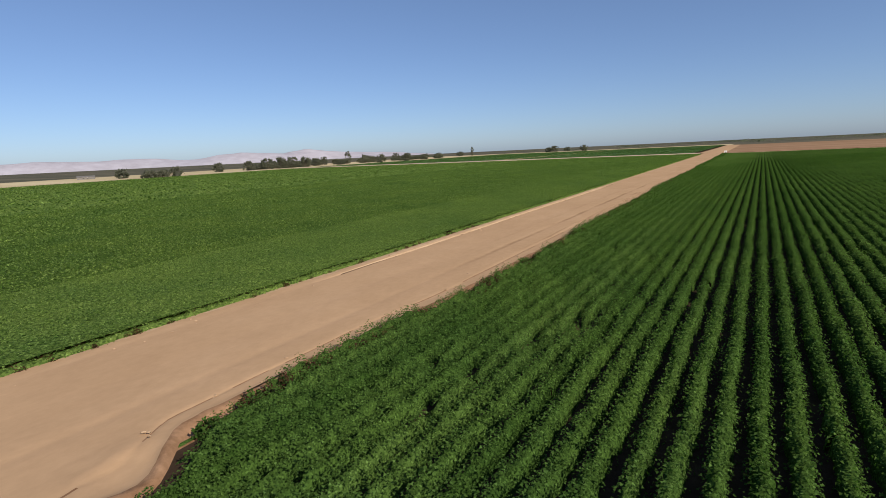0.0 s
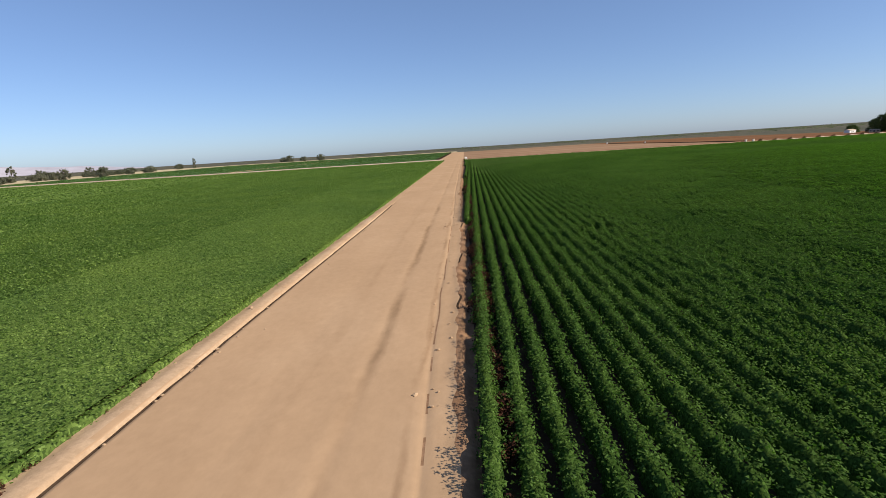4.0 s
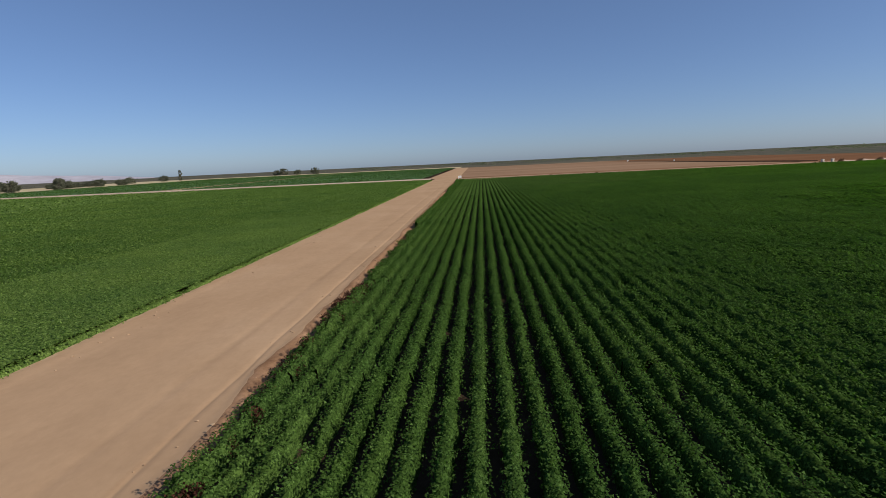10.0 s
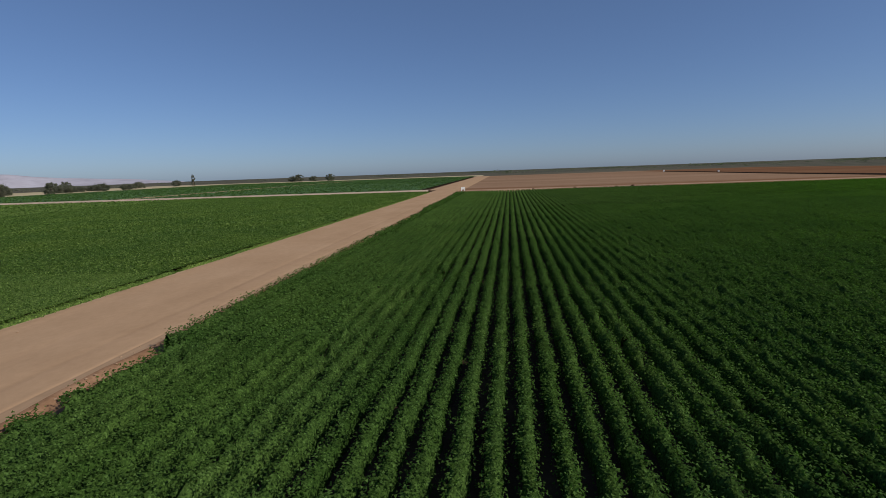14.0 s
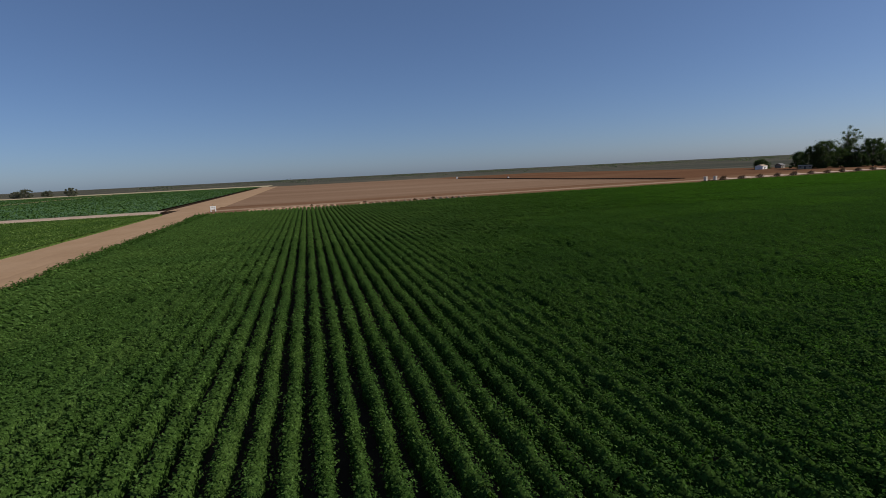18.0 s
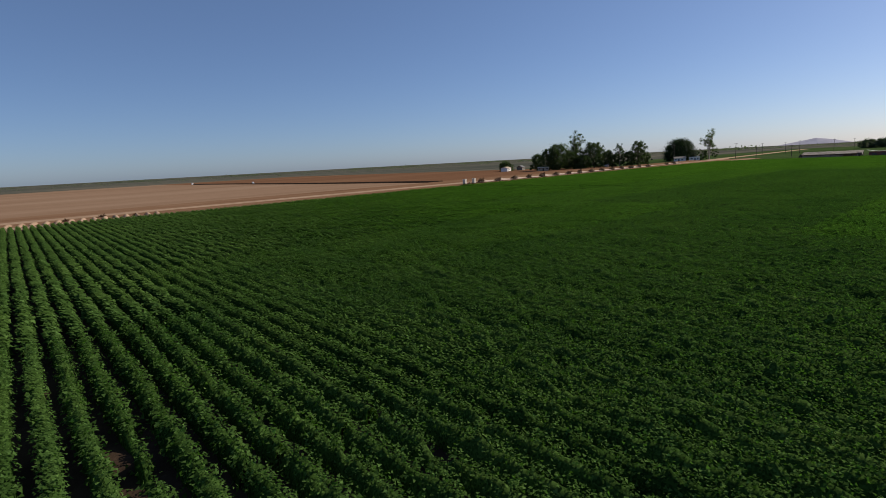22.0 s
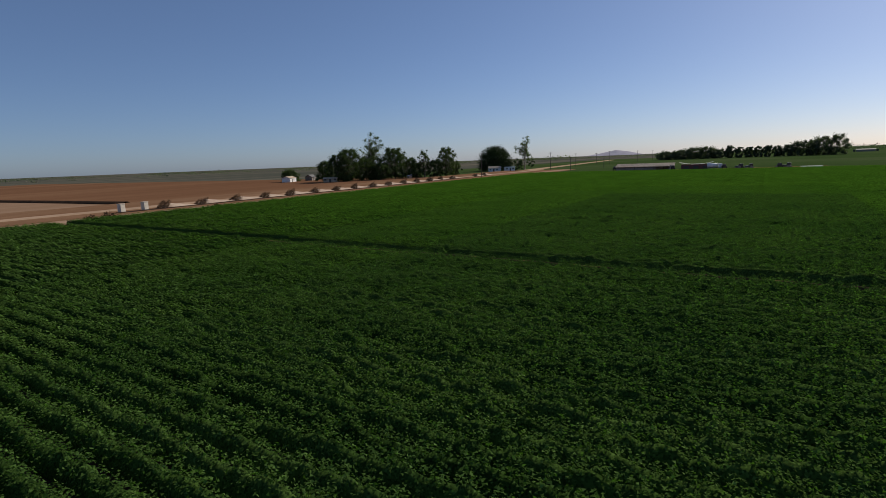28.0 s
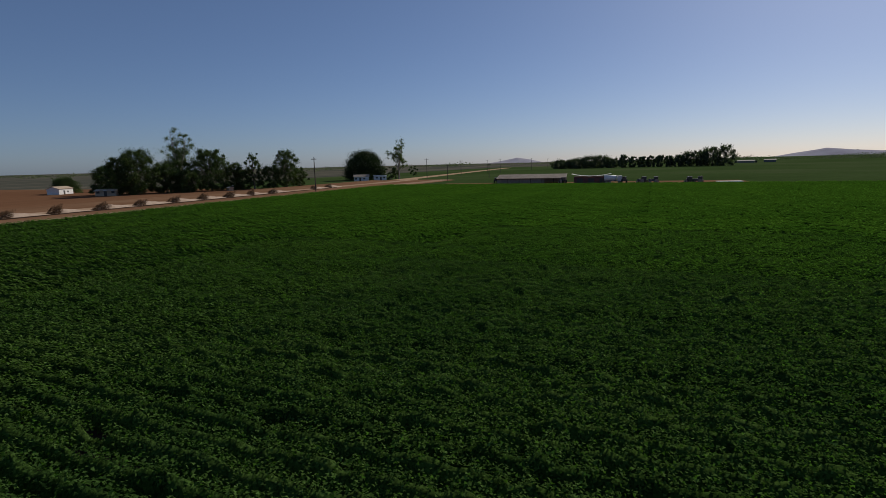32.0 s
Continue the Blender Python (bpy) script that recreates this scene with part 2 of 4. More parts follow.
M["dark_wall"] = paint("dark_wall", (0.05, 0.045, 0.04), (0.085, 0.075, 0.065), 0.6, 0.8)
M["red_wall"] = paint("dark_red_wall", (0.10, 0.035, 0.03), (0.15, 0.055, 0.045), 0.8, 0.75)
M["grey_wall"] = paint("grey_wall", (0.20, 0.165, 0.13), (0.29, 0.25, 0.20), 0.6, 0.8)
# hill colour that already holds the lavender haze of distance
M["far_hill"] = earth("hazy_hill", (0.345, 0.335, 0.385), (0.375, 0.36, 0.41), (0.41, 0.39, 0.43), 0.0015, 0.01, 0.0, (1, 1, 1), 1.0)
# paler, greyer leaves with distance haze mixed into the colour
M["woods"] = foliage("hazed_woods_leaf", (0.105, 0.108, 0.088), (0.135, 0.135, 0.11), (0.17, 0.168, 0.138), 0.01, 0.4)
M["metal"] = paint("machine_metal", (0.06, 0.065, 0.07), (0.12, 0.12, 0.125), 1.0, 0.5, 0.5)
M["glass"] = paint("dark_window", (0.015, 0.015, 0.015), (0.025, 0.025, 0.025), 1.0, 0.4)
M["rubber"] = paint("tyre_rubber", (0.012, 0.012, 0.012), (0.022, 0.021, 0.02), 5.0, 0.9)


# ---- mesh helpers ----
def mesh_from(name, verts, faces, mats, index=None, smooth=False):
    me = bpy.data.meshes.new(name)
    verts, faces = np.asarray(verts, dtype=np.float32), np.asarray(faces, dtype=np.int32)
    n, k = faces.shape
    me.vertices.add(len(verts))
    me.vertices.foreach_set("co", verts.ravel())
    me.loops.add(n * k)
    me.loops.foreach_set("vertex_index", faces.ravel())
    me.polygons.add(n)
    me.polygons.foreach_set("loop_start", np.arange(0, n * k, k, dtype=np.int32))
    for m in mats if isinstance(mats, (list, tuple)) else [mats]:
        me.materials.append(m)
    if index is not None:
        me.polygons.foreach_set("material_index", np.asarray(index, dtype=np.int32))
    if smooth:
        me.polygons.foreach_set("use_smooth", np.ones(n, dtype=bool))
    me.update(calc_edges=True)
    return me


def part(name, data, material=None, parent=None, label=""):
    """One mesh object, from a bmesh or a mesh, under a thing or a part."""
    if isinstance(data, bmesh.types.BMesh):
        me = bpy.data.meshes.new(name)
        data.to_mesh(me)
        data.free()
        data = me
    if material is not None:
        data.materials.clear()
        data.materials.append(material)
    ob = new(name, data)
    if parent is not None:
        ob.parent = parent
    return tagged(ob, label)


def thing(name, label, category, m=None, group="", kind=""):
    ob = new(name)
    ob.empty_display_size = 0.2
    if m is not None:
        ob.matrix_world = m
    return tagged(ob, label, category, group, kind)


def box(bm, sx, sy, sz, x=0, y=0, z=0, rz=0, bevel=0.0, rx=0, ry=0):
    """A box with its base's centre at x, y, z."""
    b = bmesh.new()
    bmesh.ops.create_cube(b, size=1.0)
    bmesh.ops.scale(b, vec=(sx, sy, sz), verts=b.verts)
    if bevel:
        bmesh.ops.bevel(b, geom=b.edges[:], offset=bevel, segments=2, affect="EDGES", profile=0.7)
    bmesh.ops.transform(b, matrix=pose(x, y, z, rx, ry, rz) @ Matrix.Translation((0, 0, sz / 2)), verts=b.verts)
    me = bpy.data.meshes.new("tmp")
    b.to_mesh(me)
    b.free()
    bm.from_mesh(me)
    bpy.data.meshes.remove(me)
    return bm


def tube_arrays(points, radii, sides=7):
    """A tapered tube along points, as arrays of vertices and quads."""
    pts = np.asarray(points, float)
    vs, fs = [], []
    for i, (p, r) in enumerate(zip(pts, radii)):
        d = pts[min(i + 1, len(pts) - 1)] - pts[max(i - 1, 0)]
        d /= np.linalg.norm(d) + 1e-9
        a = np.cross(d, (0.31, 0.93, 0.2))
        a /= np.linalg.norm(a) + 1e-9
        b = np.cross(d, a)
        for k in range(sides):
            w = 2 * math.pi * k / sides
            vs.append(p + r * (math.cos(w) * a + math.sin(w) * b))
    for i in range(len(pts) - 1):
        for k in range(sides):
            k2 = (k + 1) % sides
            fs.append((i * sides + k, i * sides + k2, (i + 1) * sides + k2, (i + 1) * sides + k))
    return np.array(vs), np.array(fs, dtype=int)


def join_arrays(chunks):
    vs, fs, n = [], [], 0
    for v, f in chunks:
        vs.append(v)
        fs.append(np.asarray(f) + n)
        n += len(v)
    return np.concatenate(vs), np.concatenate(fs)


def leaf_quads(rng, at, out, size, droop=0.5):
    """Folded diamond leaves at the points, turned roughly along the outward directions."""
    n = len(at)
    nrm = out + rng.normal(0, droop, (n, 3))
    nrm /= np.linalg.norm(nrm, axis=1, keepdims=True) + 1e-9
    a = np.cross(nrm, rng.normal(0, 1, (n, 3)))
    a /= np.linalg.norm(a, axis=1, keepdims=True) + 1e-9
    b = np.cross(nrm, a)
    s = (size * rng.uniform(0.65, 1.3, n))[:, None]
    fold = nrm * s * 0.16
    v = np.stack([at - a * s * 0.55, at - b * s * 0.42 + fold, at + a * s * 0.55, at + b * s * 0.42 + fold], 1).reshape(-1, 3)
    f = np.arange(4 * n).reshape(n, 4)
    return v, f


def leaf_tris(rng, at, out, size, droop=0.5):
    """Small three-cornered leaves at the points, with a random heading and tilt."""
    n = len(at)
    nrm = out + rng.normal(0, droop, (n, 3))
    nrm /= np.linalg.norm(nrm, axis=1, keepdims=True) + 1e-9
    a = np.cross(nrm, rng.normal(0, 1, (n, 3)))
    a /= np.linalg.norm(a, axis=1, keepdims=True) + 1e-9
    b = np.cross(nrm, a)
    s = (size * rng.uniform(0.6, 1.35, n))[:, None]
    v = np.stack([at - a * s * 0.6, at + a * s * 0.4 - b * s * 0.55, at + a * s * 0.4 + b * s * 0.55], 1).reshape(-1, 3)
    return v, np.arange(3 * n).reshape(n, 3)


# ---- ground: one sheet, cut along the field edges ----
def cross_y(x):
    """The far end of the crop, along the lane that crosses the road's end."""
    return 346.0 + 0.03 * x


GX = [-4900, -2500, -1300, -700, -430, -200, -60, -15.2, 0.0, 60, 120, 177, 179.6, 215, 300, 396, 445, 700, 1100, 2500, 4900]
GY = [-4900, -1500, -400, -130, 0, 120, 200, 300, 352, 402, 520, 700, 960, 1150, 1700, 2800, 4900]


def ground_kind(x, y):
    if -15.2 < x < 0 and y < 402:
        return "road"
    if x < -15.2:
        if x < -700 or y > 1150:
            return "far_plain"
        if x < -430 or y > 960 or y < -400:
            return "dry_grass"
        return "soil"
    if y < 352:
        if x < 396:
            return "soil" if y > -130 else "far_green"
        return "far_green"
    if y < 402:
        return "far_green" if x > 396 else "ploughed_dry" if x < 215 else "ploughed"
    if x < 396 and y < 960:
        return "ploughed_dry" if x < 215 else "ploughed"
    return "far_green" if y < 520 and x < 1100 else "far_plain"


kinds = ["road", "soil", "sand", "ploughed", "ploughed_dry", "dry_grass", "far_green", "far_plain"]
gv = [(x + (0.75 + 0.012 * (y - 262) if x in (177, 179.6) and 0 <= y <= 352 else 0), y, -0.12) for y in GY for x in GX]
gf, gi = [], []
for j in range(len(GY) - 1):
    for i in range(len(GX) - 1):
        if GX[i] in (-15.2, 177) and -130 <= GY[j] < 402 and (GX[i] < 0 or 0 <= GY[j] < 352):
            continue
        a = j * len(GX) + i
        gf.append((a, a + 1, a + 1 + len(GX), a + len(GX)))
        gi.append(kinds.index(ground_kind((GX[i] + GX[i + 1]) / 2, (GY[j] + GY[j + 1]) / 2)))
tagged(new("ground", mesh_from("ground", gv, gf, [M[k] for k in kinds], gi)), "flat farmland of brown soil and green fields reaching the horizon", "ground", kind="structure")


# ---- the dirt road: a cambered sheet with wheel ruts, a sandy edge and a narrow trench ----
def berm(y):
    """How much of the left berm and trench there is at y: they fade out at both ends."""
    return max(0.0, min(1.0, (y + 42) / 14)) * max(0.0, min(1.0, (82 - y) / 26))


def edge_shift(y):
    """How far the road's broken right edge bulges into the field at y."""
    def step(a, b):
        u = max(0.0, min(1.0, (y - a) / (b - a)))
        return u * u * (3 - 2 * u)
    return 0.95 * step(-49, -41) * (1 - 0.4 * step(-12, 4) - 0.6 * step(50, 100)) + 2.6 * (1 - step(-65.5, -61.5))


def road_profile(x, y):
    z = 0.03 * (1 - ((x + 7.5) / 7.5) ** 2)
    n = noise.noise((x * 0.5, y * 0.08, 1.0)) * 0.03 + noise.noise((x * 1.7, y * 0.5, 4.0)) * 0.012
    wob = noise.noise((0.3, y * 0.05, 2.0)) * 0.22
    for c, w, d in ((-2.5, 0.12, 0.04), (-4.9, 0.3, 0.03), (-8.6, 0.45, 0.018), (-7.5, 0.3, 0.015)):
        z -= d * math.exp(-((x - c - wob) / w) ** 2)
    edge = noise.noise((3.0, y * 0.11, 0.0)) * 0.25 + noise.noise((9.0, y * 0.6, 0.0)) * 0.12
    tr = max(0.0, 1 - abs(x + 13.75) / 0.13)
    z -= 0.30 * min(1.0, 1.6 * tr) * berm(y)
    z += (0.02 + 0.11 * berm(y)) * math.exp(-((x + 14.5) / 0.45) ** 2) + 0.07 * math.exp(-((x + 1.45 - edge) / 0.3) ** 2)
    if x > -1.15 + edge:
        z -= min(0.2, (x + 1.15 - edge) * 0.9)
    bite = math.hypot((x + 1.9) / 0.8, (y + 65.0) / 1.5)
    z += 0.11 * math.exp(-((bite - 1.1) / 0.3) ** 2) - (0.09 * math.exp(-bite ** 4))
    return z + n


rxs = [-15.6, -15.2, -14.9, -14.6, -14.3, -14.05, -13.95, -13.85, -13.75, -13.65, -13.55, -13.4, -13.1, -12.6, -12, -11, -10, -9.2, -8.8, -8.4, -8.0, -7.2, -6.5, -6.1, -5.7, -5.4,
       -5.15, -4.9, -4.65, -4.3, -3.8, -3.3, -2.9, -2.7, -2.6, -2.53, -2.46, -2.4, -2.2, -1.95, -1.7, -1.55, -1.4, -1.25, -1.1, -0.95, -0.8, -0.6, -0.35, 0.0, 0.4]
rys = [-131, -110] + list(np.arange(-90, 110, 0.55)) + list(np.arange(110, 250, 1.5)) + list(np.arange(250, 405, 5))
def wander(x, y):
    """Sideways drift of the trench, the rut and the broken edge."""
    pull = max(0.0, min(1.0, (x + 4.2) / 2.4))
    return pull * edge_shift(y) + (0.16 * noise.noise((5.0, y * 0.03, 7.0)) + 0.05 * noise.noise((1.0, y * 0.7, 2.0))) * math.exp(-((x + 13.75) / 0.6) ** 2) + 0.1 * noise.noise((2.0, y * 0.2, 1.0)) * math.exp(-((x + 2.5) / 0.35) ** 2) + (0.55 * noise.noise((8.0, y * 0.13, 1.0)) + 0.22 * noise.noise((2.0, y * 0.7, 5.0)) + 0.1 * noise.noise((6.0, y * 1.9, 5.0))) * math.exp(-((x + 1.45) / 0.5) ** 2)


rv = [(x + wander(x, y), y, road_profile(x, y)) for y in rys for x in rxs]
nx = len(rxs)
rf = [(j * nx + i, j * nx + i + 1, (j + 1) * nx + i + 1, (j + 1) * nx + i) for j in range(len(rys) - 1) for i in range(nx - 1)]
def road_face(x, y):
    """Which dirt shows: 0 packed, 1 loose and pale, 2 reddish slope, 3 dark line at the edge and painted trench shade.
    """
    ragged = 0.28 * noise.noise((2.0, y * 0.35, 3.0)) + 0.16 * noise.noise((6.0, y * 1.3, 1.0))
    if x > -1.4:
        return 2
    if x > -1.55:
        return 3 if y < 60 and noise.noise((7.0, y * 0.15, 2.0)) > 0.25 else 2
    # shade in the trench is painted as dark soil on its floor and wall
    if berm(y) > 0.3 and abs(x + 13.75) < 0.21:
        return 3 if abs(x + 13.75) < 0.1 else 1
    if y < 45 and abs(x + 2.495) < 0.04 and noise.noise((4.0, y * 0.3, 6.0)) > -0.1:
        return 2
    return 1 if x < -15.0 + 0.9 * berm(y) + 1.2 * ragged else 0


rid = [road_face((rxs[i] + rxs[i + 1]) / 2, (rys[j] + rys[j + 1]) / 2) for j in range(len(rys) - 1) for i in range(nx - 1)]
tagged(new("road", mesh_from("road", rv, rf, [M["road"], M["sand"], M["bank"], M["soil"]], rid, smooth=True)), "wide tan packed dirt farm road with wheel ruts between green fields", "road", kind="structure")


# ---- crops ----
GAP = 1.13            # from row to row
LEAN = 0.012          # the rows run a little askew of the road
ROWS = 7              # rows in one block
WIDE, LONG = ROWS * GAP, 20.0


def row_patch(seed, rows, length, step, facets, per_metre, leaf, gap=GAP, width=0.46, height=0.95, holes=(), core=0.56, bare=(), inner=0.72, droop=0.5, flat=0.6, clump=1.0, follow=0.35):
    """A block of crop rows along y: each row a line of leafy plants round a rough inner mass; follow: how far the leaves turn towards the sun."""
    rng = np.random.default_rng(seed)
    hull, leaves = [], []
    n = int(round(length / step)) + 1
    ys = np.linspace(0, length, n)
    ang = np.radians(np.linspace(0, 180, facets + 1))
    for r in range(rows):
        if r in bare:
            continue
        cx = (r + 0.5) * gap
        count = int(length / 0.42)
        py = (np.arange(count) + 0.5) * length / count + rng.normal(0, 0.06, count)
        px = cx + rng.normal(0, 0.035, count) + 0.04 * np.sin(py * 0.5 + rng.uniform(0, 6))
        big = 1 + rng.normal(0, 0.15 * clump, count) + 0.07 * np.sin(py * 1.3 + rng.uniform(0, 6))
        tall = height * (1 + rng.normal(0, 0.12 * clump, count) + 0.06 * np.sin(py * 0.9 + rng.uniform(0, 6)))
        thin = np.ones(count)
        for _ in range(rng.poisson(0.28 * length / 20)):
            thin *= 1 - 0.75 * np.exp(-((py - rng.uniform(0, length)) / rng.uniform(0.3, 0.7)) ** 2)
        for row, y0, y1 in holes:
            if row == r:
                thin *= 1 - 0.97 / (1 + np.exp(-(np.minimum(py - y0, y1 - py)) / 0.12))
        big, tall = big * (0.4 + 0.6 * thin), tall * thin
        mid, wid, hei = np.interp(ys, py, px), width * np.interp(ys, py, big), np.interp(ys, py, tall)
        rough = 1 + rng.normal(0, 0.06, (n, facets + 1))
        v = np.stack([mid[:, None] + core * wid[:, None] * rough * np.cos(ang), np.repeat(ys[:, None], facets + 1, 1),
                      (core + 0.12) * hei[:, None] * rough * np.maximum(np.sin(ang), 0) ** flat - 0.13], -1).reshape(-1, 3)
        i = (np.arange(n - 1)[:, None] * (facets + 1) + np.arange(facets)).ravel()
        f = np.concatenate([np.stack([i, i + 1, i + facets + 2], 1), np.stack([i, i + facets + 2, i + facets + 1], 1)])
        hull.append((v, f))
        m = int(per_metre * length)
        k = rng.integers(0, count, m)
        k = k[thin[k] > 0.3]
        m = len(k)
        a = np.radians(np.clip(rng.normal(90, 40, m), 4, 176))
        rad = rng.uniform(inner, 1.12, m)
        along = rng.normal(0, 0.15, m)
        dome = 1 - clump * (1 - np.sqrt(np.maximum(0.12, 1 - (along / 0.34) ** 2)))
        at = np.stack([px[k] + width * big[k] * rad * dome * np.cos(a), py[k] + along, tall[k] * rad * (0.55 + 0.45 * dome) * np.sin(a) ** flat - 0.10], 1)
        at[:, 1] = np.clip(at[:, 1], 0, length)
        out = np.stack([0.55 * np.cos(a), 0.6 * along, 0.55 + 0.6 * np.sin(a)], 1) + follow * np.array(sun_dir)
        leaves.append(leaf_tris(rng, at, out, leaf, droop))
    hv, hf = join_arrays(hull)
    lv, lf = join_arrays(leaves)
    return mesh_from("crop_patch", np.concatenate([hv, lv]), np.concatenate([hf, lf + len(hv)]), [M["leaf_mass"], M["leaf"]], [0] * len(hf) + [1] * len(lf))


def flat_patch(seed, sx, sy, cell, per_m2, leaf, height=0.5, mass="low_mass", leaves="leaf_low"):
    """A block of closed low crop: an uneven canopy of plants with leaves over it."""
    rng = np.random.default_rng(seed)
    nx, ny = int(round(sx / cell)) + 1, int(round(sy / cell)) + 1
    X, Y = np.meshgrid(np.linspace(0, sx, nx), np.linspace(0, sy, ny))
    rim = (X == 0) | (X == sx) | (Y == 0) | (Y == sy)
    Z = np.where(rim, height, height - 0.06 + rng.normal(0, 0.05, X.shape) + 0.05 * np.sin(2 * math.pi * X / sx * 3 + 1) * np.sin(2 * math.pi * Y / sy * 2))
    v = np.stack([X, Y, Z], -1).reshape(-1, 3)
    i = (np.arange(ny - 1)[:, None] * nx + np.arange(nx - 1)).ravel()
    f = np.concatenate([np.stack([i, i + 1, i + nx + 1], 1), np.stack([i, i + nx + 1, i + nx], 1)])
    m = int(per_m2 * sx * sy)
    x, y = rng.uniform(0, sx, m), rng.uniform(0, sy, m)
    clump = np.sin(x * 5.5 + 1.3 * np.sin(y * 2.1)) * np.sin(y * 6.3 + 1.1 * np.sin(x * 1.7))
    keep = clump + rng.normal(0, 0.5, m) > -0.35
    at = np.stack([x, y, height + 0.05 + 0.09 * clump + rng.uniform(-0.07, 0.09, m)], 1)[keep]
    lv, lf = leaf_tris(rng, at, np.tile((0.0, 0.0, 1.0), (len(at), 1)), leaf, 0.5)
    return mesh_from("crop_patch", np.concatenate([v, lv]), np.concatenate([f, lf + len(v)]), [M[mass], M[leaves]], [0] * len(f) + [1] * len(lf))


NEAR = dict(width=0.47, height=1.08, core=0.62, clump=1.0, flat=1.0, follow=0.05)
near_rows = [row_patch(10 + k, ROWS, LONG, 0.34, 4, 190, 0.085, **NEAR) for k in range(5)]
mid_rows = [row_patch(20 + k, ROWS, LONG, 0.5, 4, 115, 0.115, width=0.42, height=1.0, core=0.60, inner=0.78, droop=0.4, flat=0.5, clump=0.7, follow=0.6) for k in range(4)]
low_rows = [row_patch(30 + k, ROWS, LONG, 0.8, 5, 34, 0.24, width=0.44, height=1.0, core=0.74, inner=0.9, droop=0.25, flat=0.42, clump=0.4, follow=1.1) for k in range(4)]
close_flat = [flat_patch(35 + k, 20, 20, 0.5, 92, 0.10) for k in range(2)]
near_flat = [flat_patch(40 + k, 20, 20, 0.8, 45, 0.16) for k in range(2)]
mid_flat = [flat_patch(50 + k, 20, 20, 1.0, 16, 0.25) for k in range(2)]
low_flat = [flat_patch(60 + k, 83, 82, 2.0, 0.8, 0.6) for k in range(2)]

# the stretch of crop that lies closest under the flight
STRETCH = [(12, -58), (3, -30), (3, 0), (6, 40), (12, 80), (22, 135), (34, 178), (55, 210), (95, 231), (150, 247), (234, 255)]


def off_stretch(x, y):
    best = 1e9
    for (x0, y0), (x1, y1) in zip(STRETCH, STRETCH[1:]):
        u = max(0.0, min(1.0, ((x - x0) * (x1 - x0) + (y - y0) * (y1 - y0)) / ((x1 - x0) ** 2 + (y1 - y0) ** 2)))
        best = min(best, math.hypot(x - x0 - u * (x1 - x0), y - y0 - u * (y1 - y0)))
    return best


def detail(x, y):
    """The leaves a metre and their size, and the blocks to choose from, at a place."""
    d = off_stretch(x, y)
    return (near_rows, 0.34, 190, 0.085) if d < 17 else (mid_rows, 0.5, 115, 0.115) if d < 38 else (low_rows, 0.8, 34, 0.24)


def patch_at(parent, me, x, y, turned, sx, sy, askew=0.0):
    ob = new("crop_patch", me)
    ob.parent = parent
    m = pose(x, y, 0, 0, 0, -math.degrees(math.atan(askew)))
    ob.matrix_basis = m @ pose(sx, sy, 0, 0, 0, 180) if turned else m
    tagged(ob, kind="stuff")


# rows with plants missing: x, from y, to y
MISSING = [(-0.4, -76.0, -58.5), (0.73, -76.0, -62.5), (1.86, -76.0, -64.0), (2.99, -76.0, -66.5), (204.5, 255.2, 256.4), (204.5, 259.4, 262.2), (204.5, 263.6, 266.4), (203.4, 260.5, 261.6), (10.5, -45.4, -43.7), (13.4, 31.4, 34.4), (14.5, 32.0, 33.8), (12.3, 32.5, 33.5), (7.3, -21.6, -20.0), (59.7, 228.9, 230.3), (59.7, 231.4, 233.0), (-0.13, -46.0, -33.9), (13.5, 165.2, 166.4)]


def edge_x(y):
    """Where the first row may stand, by the block that begins at y."""
    return -0.9 if y < -40 else 0.75 if y < -20 else 0.35 if y < 0 else -0.1


def sow(parent, start, columns, blocks, first, last, seed):
    """Blocks of rows side by side from the line x = start + LEAN * y; no row runs onto the road's edge, and only rows first to last are sown."""
    for c in range(-1, columns):
        for k in range(blocks):
            y = cross_y(start + c * WIDE + 8) - LONG * (k + 1)
            x = start + c * WIDE + LEAN * y
            bare = [r for r in range(ROWS) if x + (r + 0.5) * GAP + LEAN * LONG / 2 < edge_x(y) or not first <= c * ROWS + r < last]
            if len(bare) == ROWS:
                continue
            choice, step, per, leaf = detail(x + WIDE / 2, y + LONG / 2)
            cut = [(int((hx - x - LEAN * (a - y)) // GAP), max(-1.0, a - y), b - y) for hx, a, b in MISSING if x <= hx - LEAN * (a - y) < x + WIDE and a < y + LONG and b > y]
            if cut or bare:
                me = row_patch(seed + c * 40 + k, ROWS, LONG, step, 4, per, leaf, holes=cut, bare=bare, **NEAR)
            else:
                me = pick.choice(choice)
            patch_at(parent, me, x, y, False, WIDE, LONG, LEAN)


pick = random.Random(5)
cotton = thing("cotton_crop", "dark green leafy cotton plants in long straight rows on brown soil", "crop", kind="stuff")
sow(cotton, -0.146, 22, 21, -9, 154, 2000)
cotton_east = thing("cotton_crop", "dark green cotton rows beyond the sunken furrow, reaching the farmyard", "crop", kind="stuff")
sow(cotton_east, 176.25, 28, 11, 0, 196, 4000)
low_crop = thing("low_crop", "even closed canopy of low bright green crop plants beside the road", "crop", kind="stuff")
for c in range(6):
    for k in range(24):
        x, y = -15.4 - 20 * (c + 1), 368 - 20 * (k + 1)
        me = pick.choice(close_flat if c < 1 and y < 150 else near_flat if c < 3 and y < 190 else mid_flat)
        patch_at(low_crop, me, x, y, pick.random() < 0.5, 20, 20)
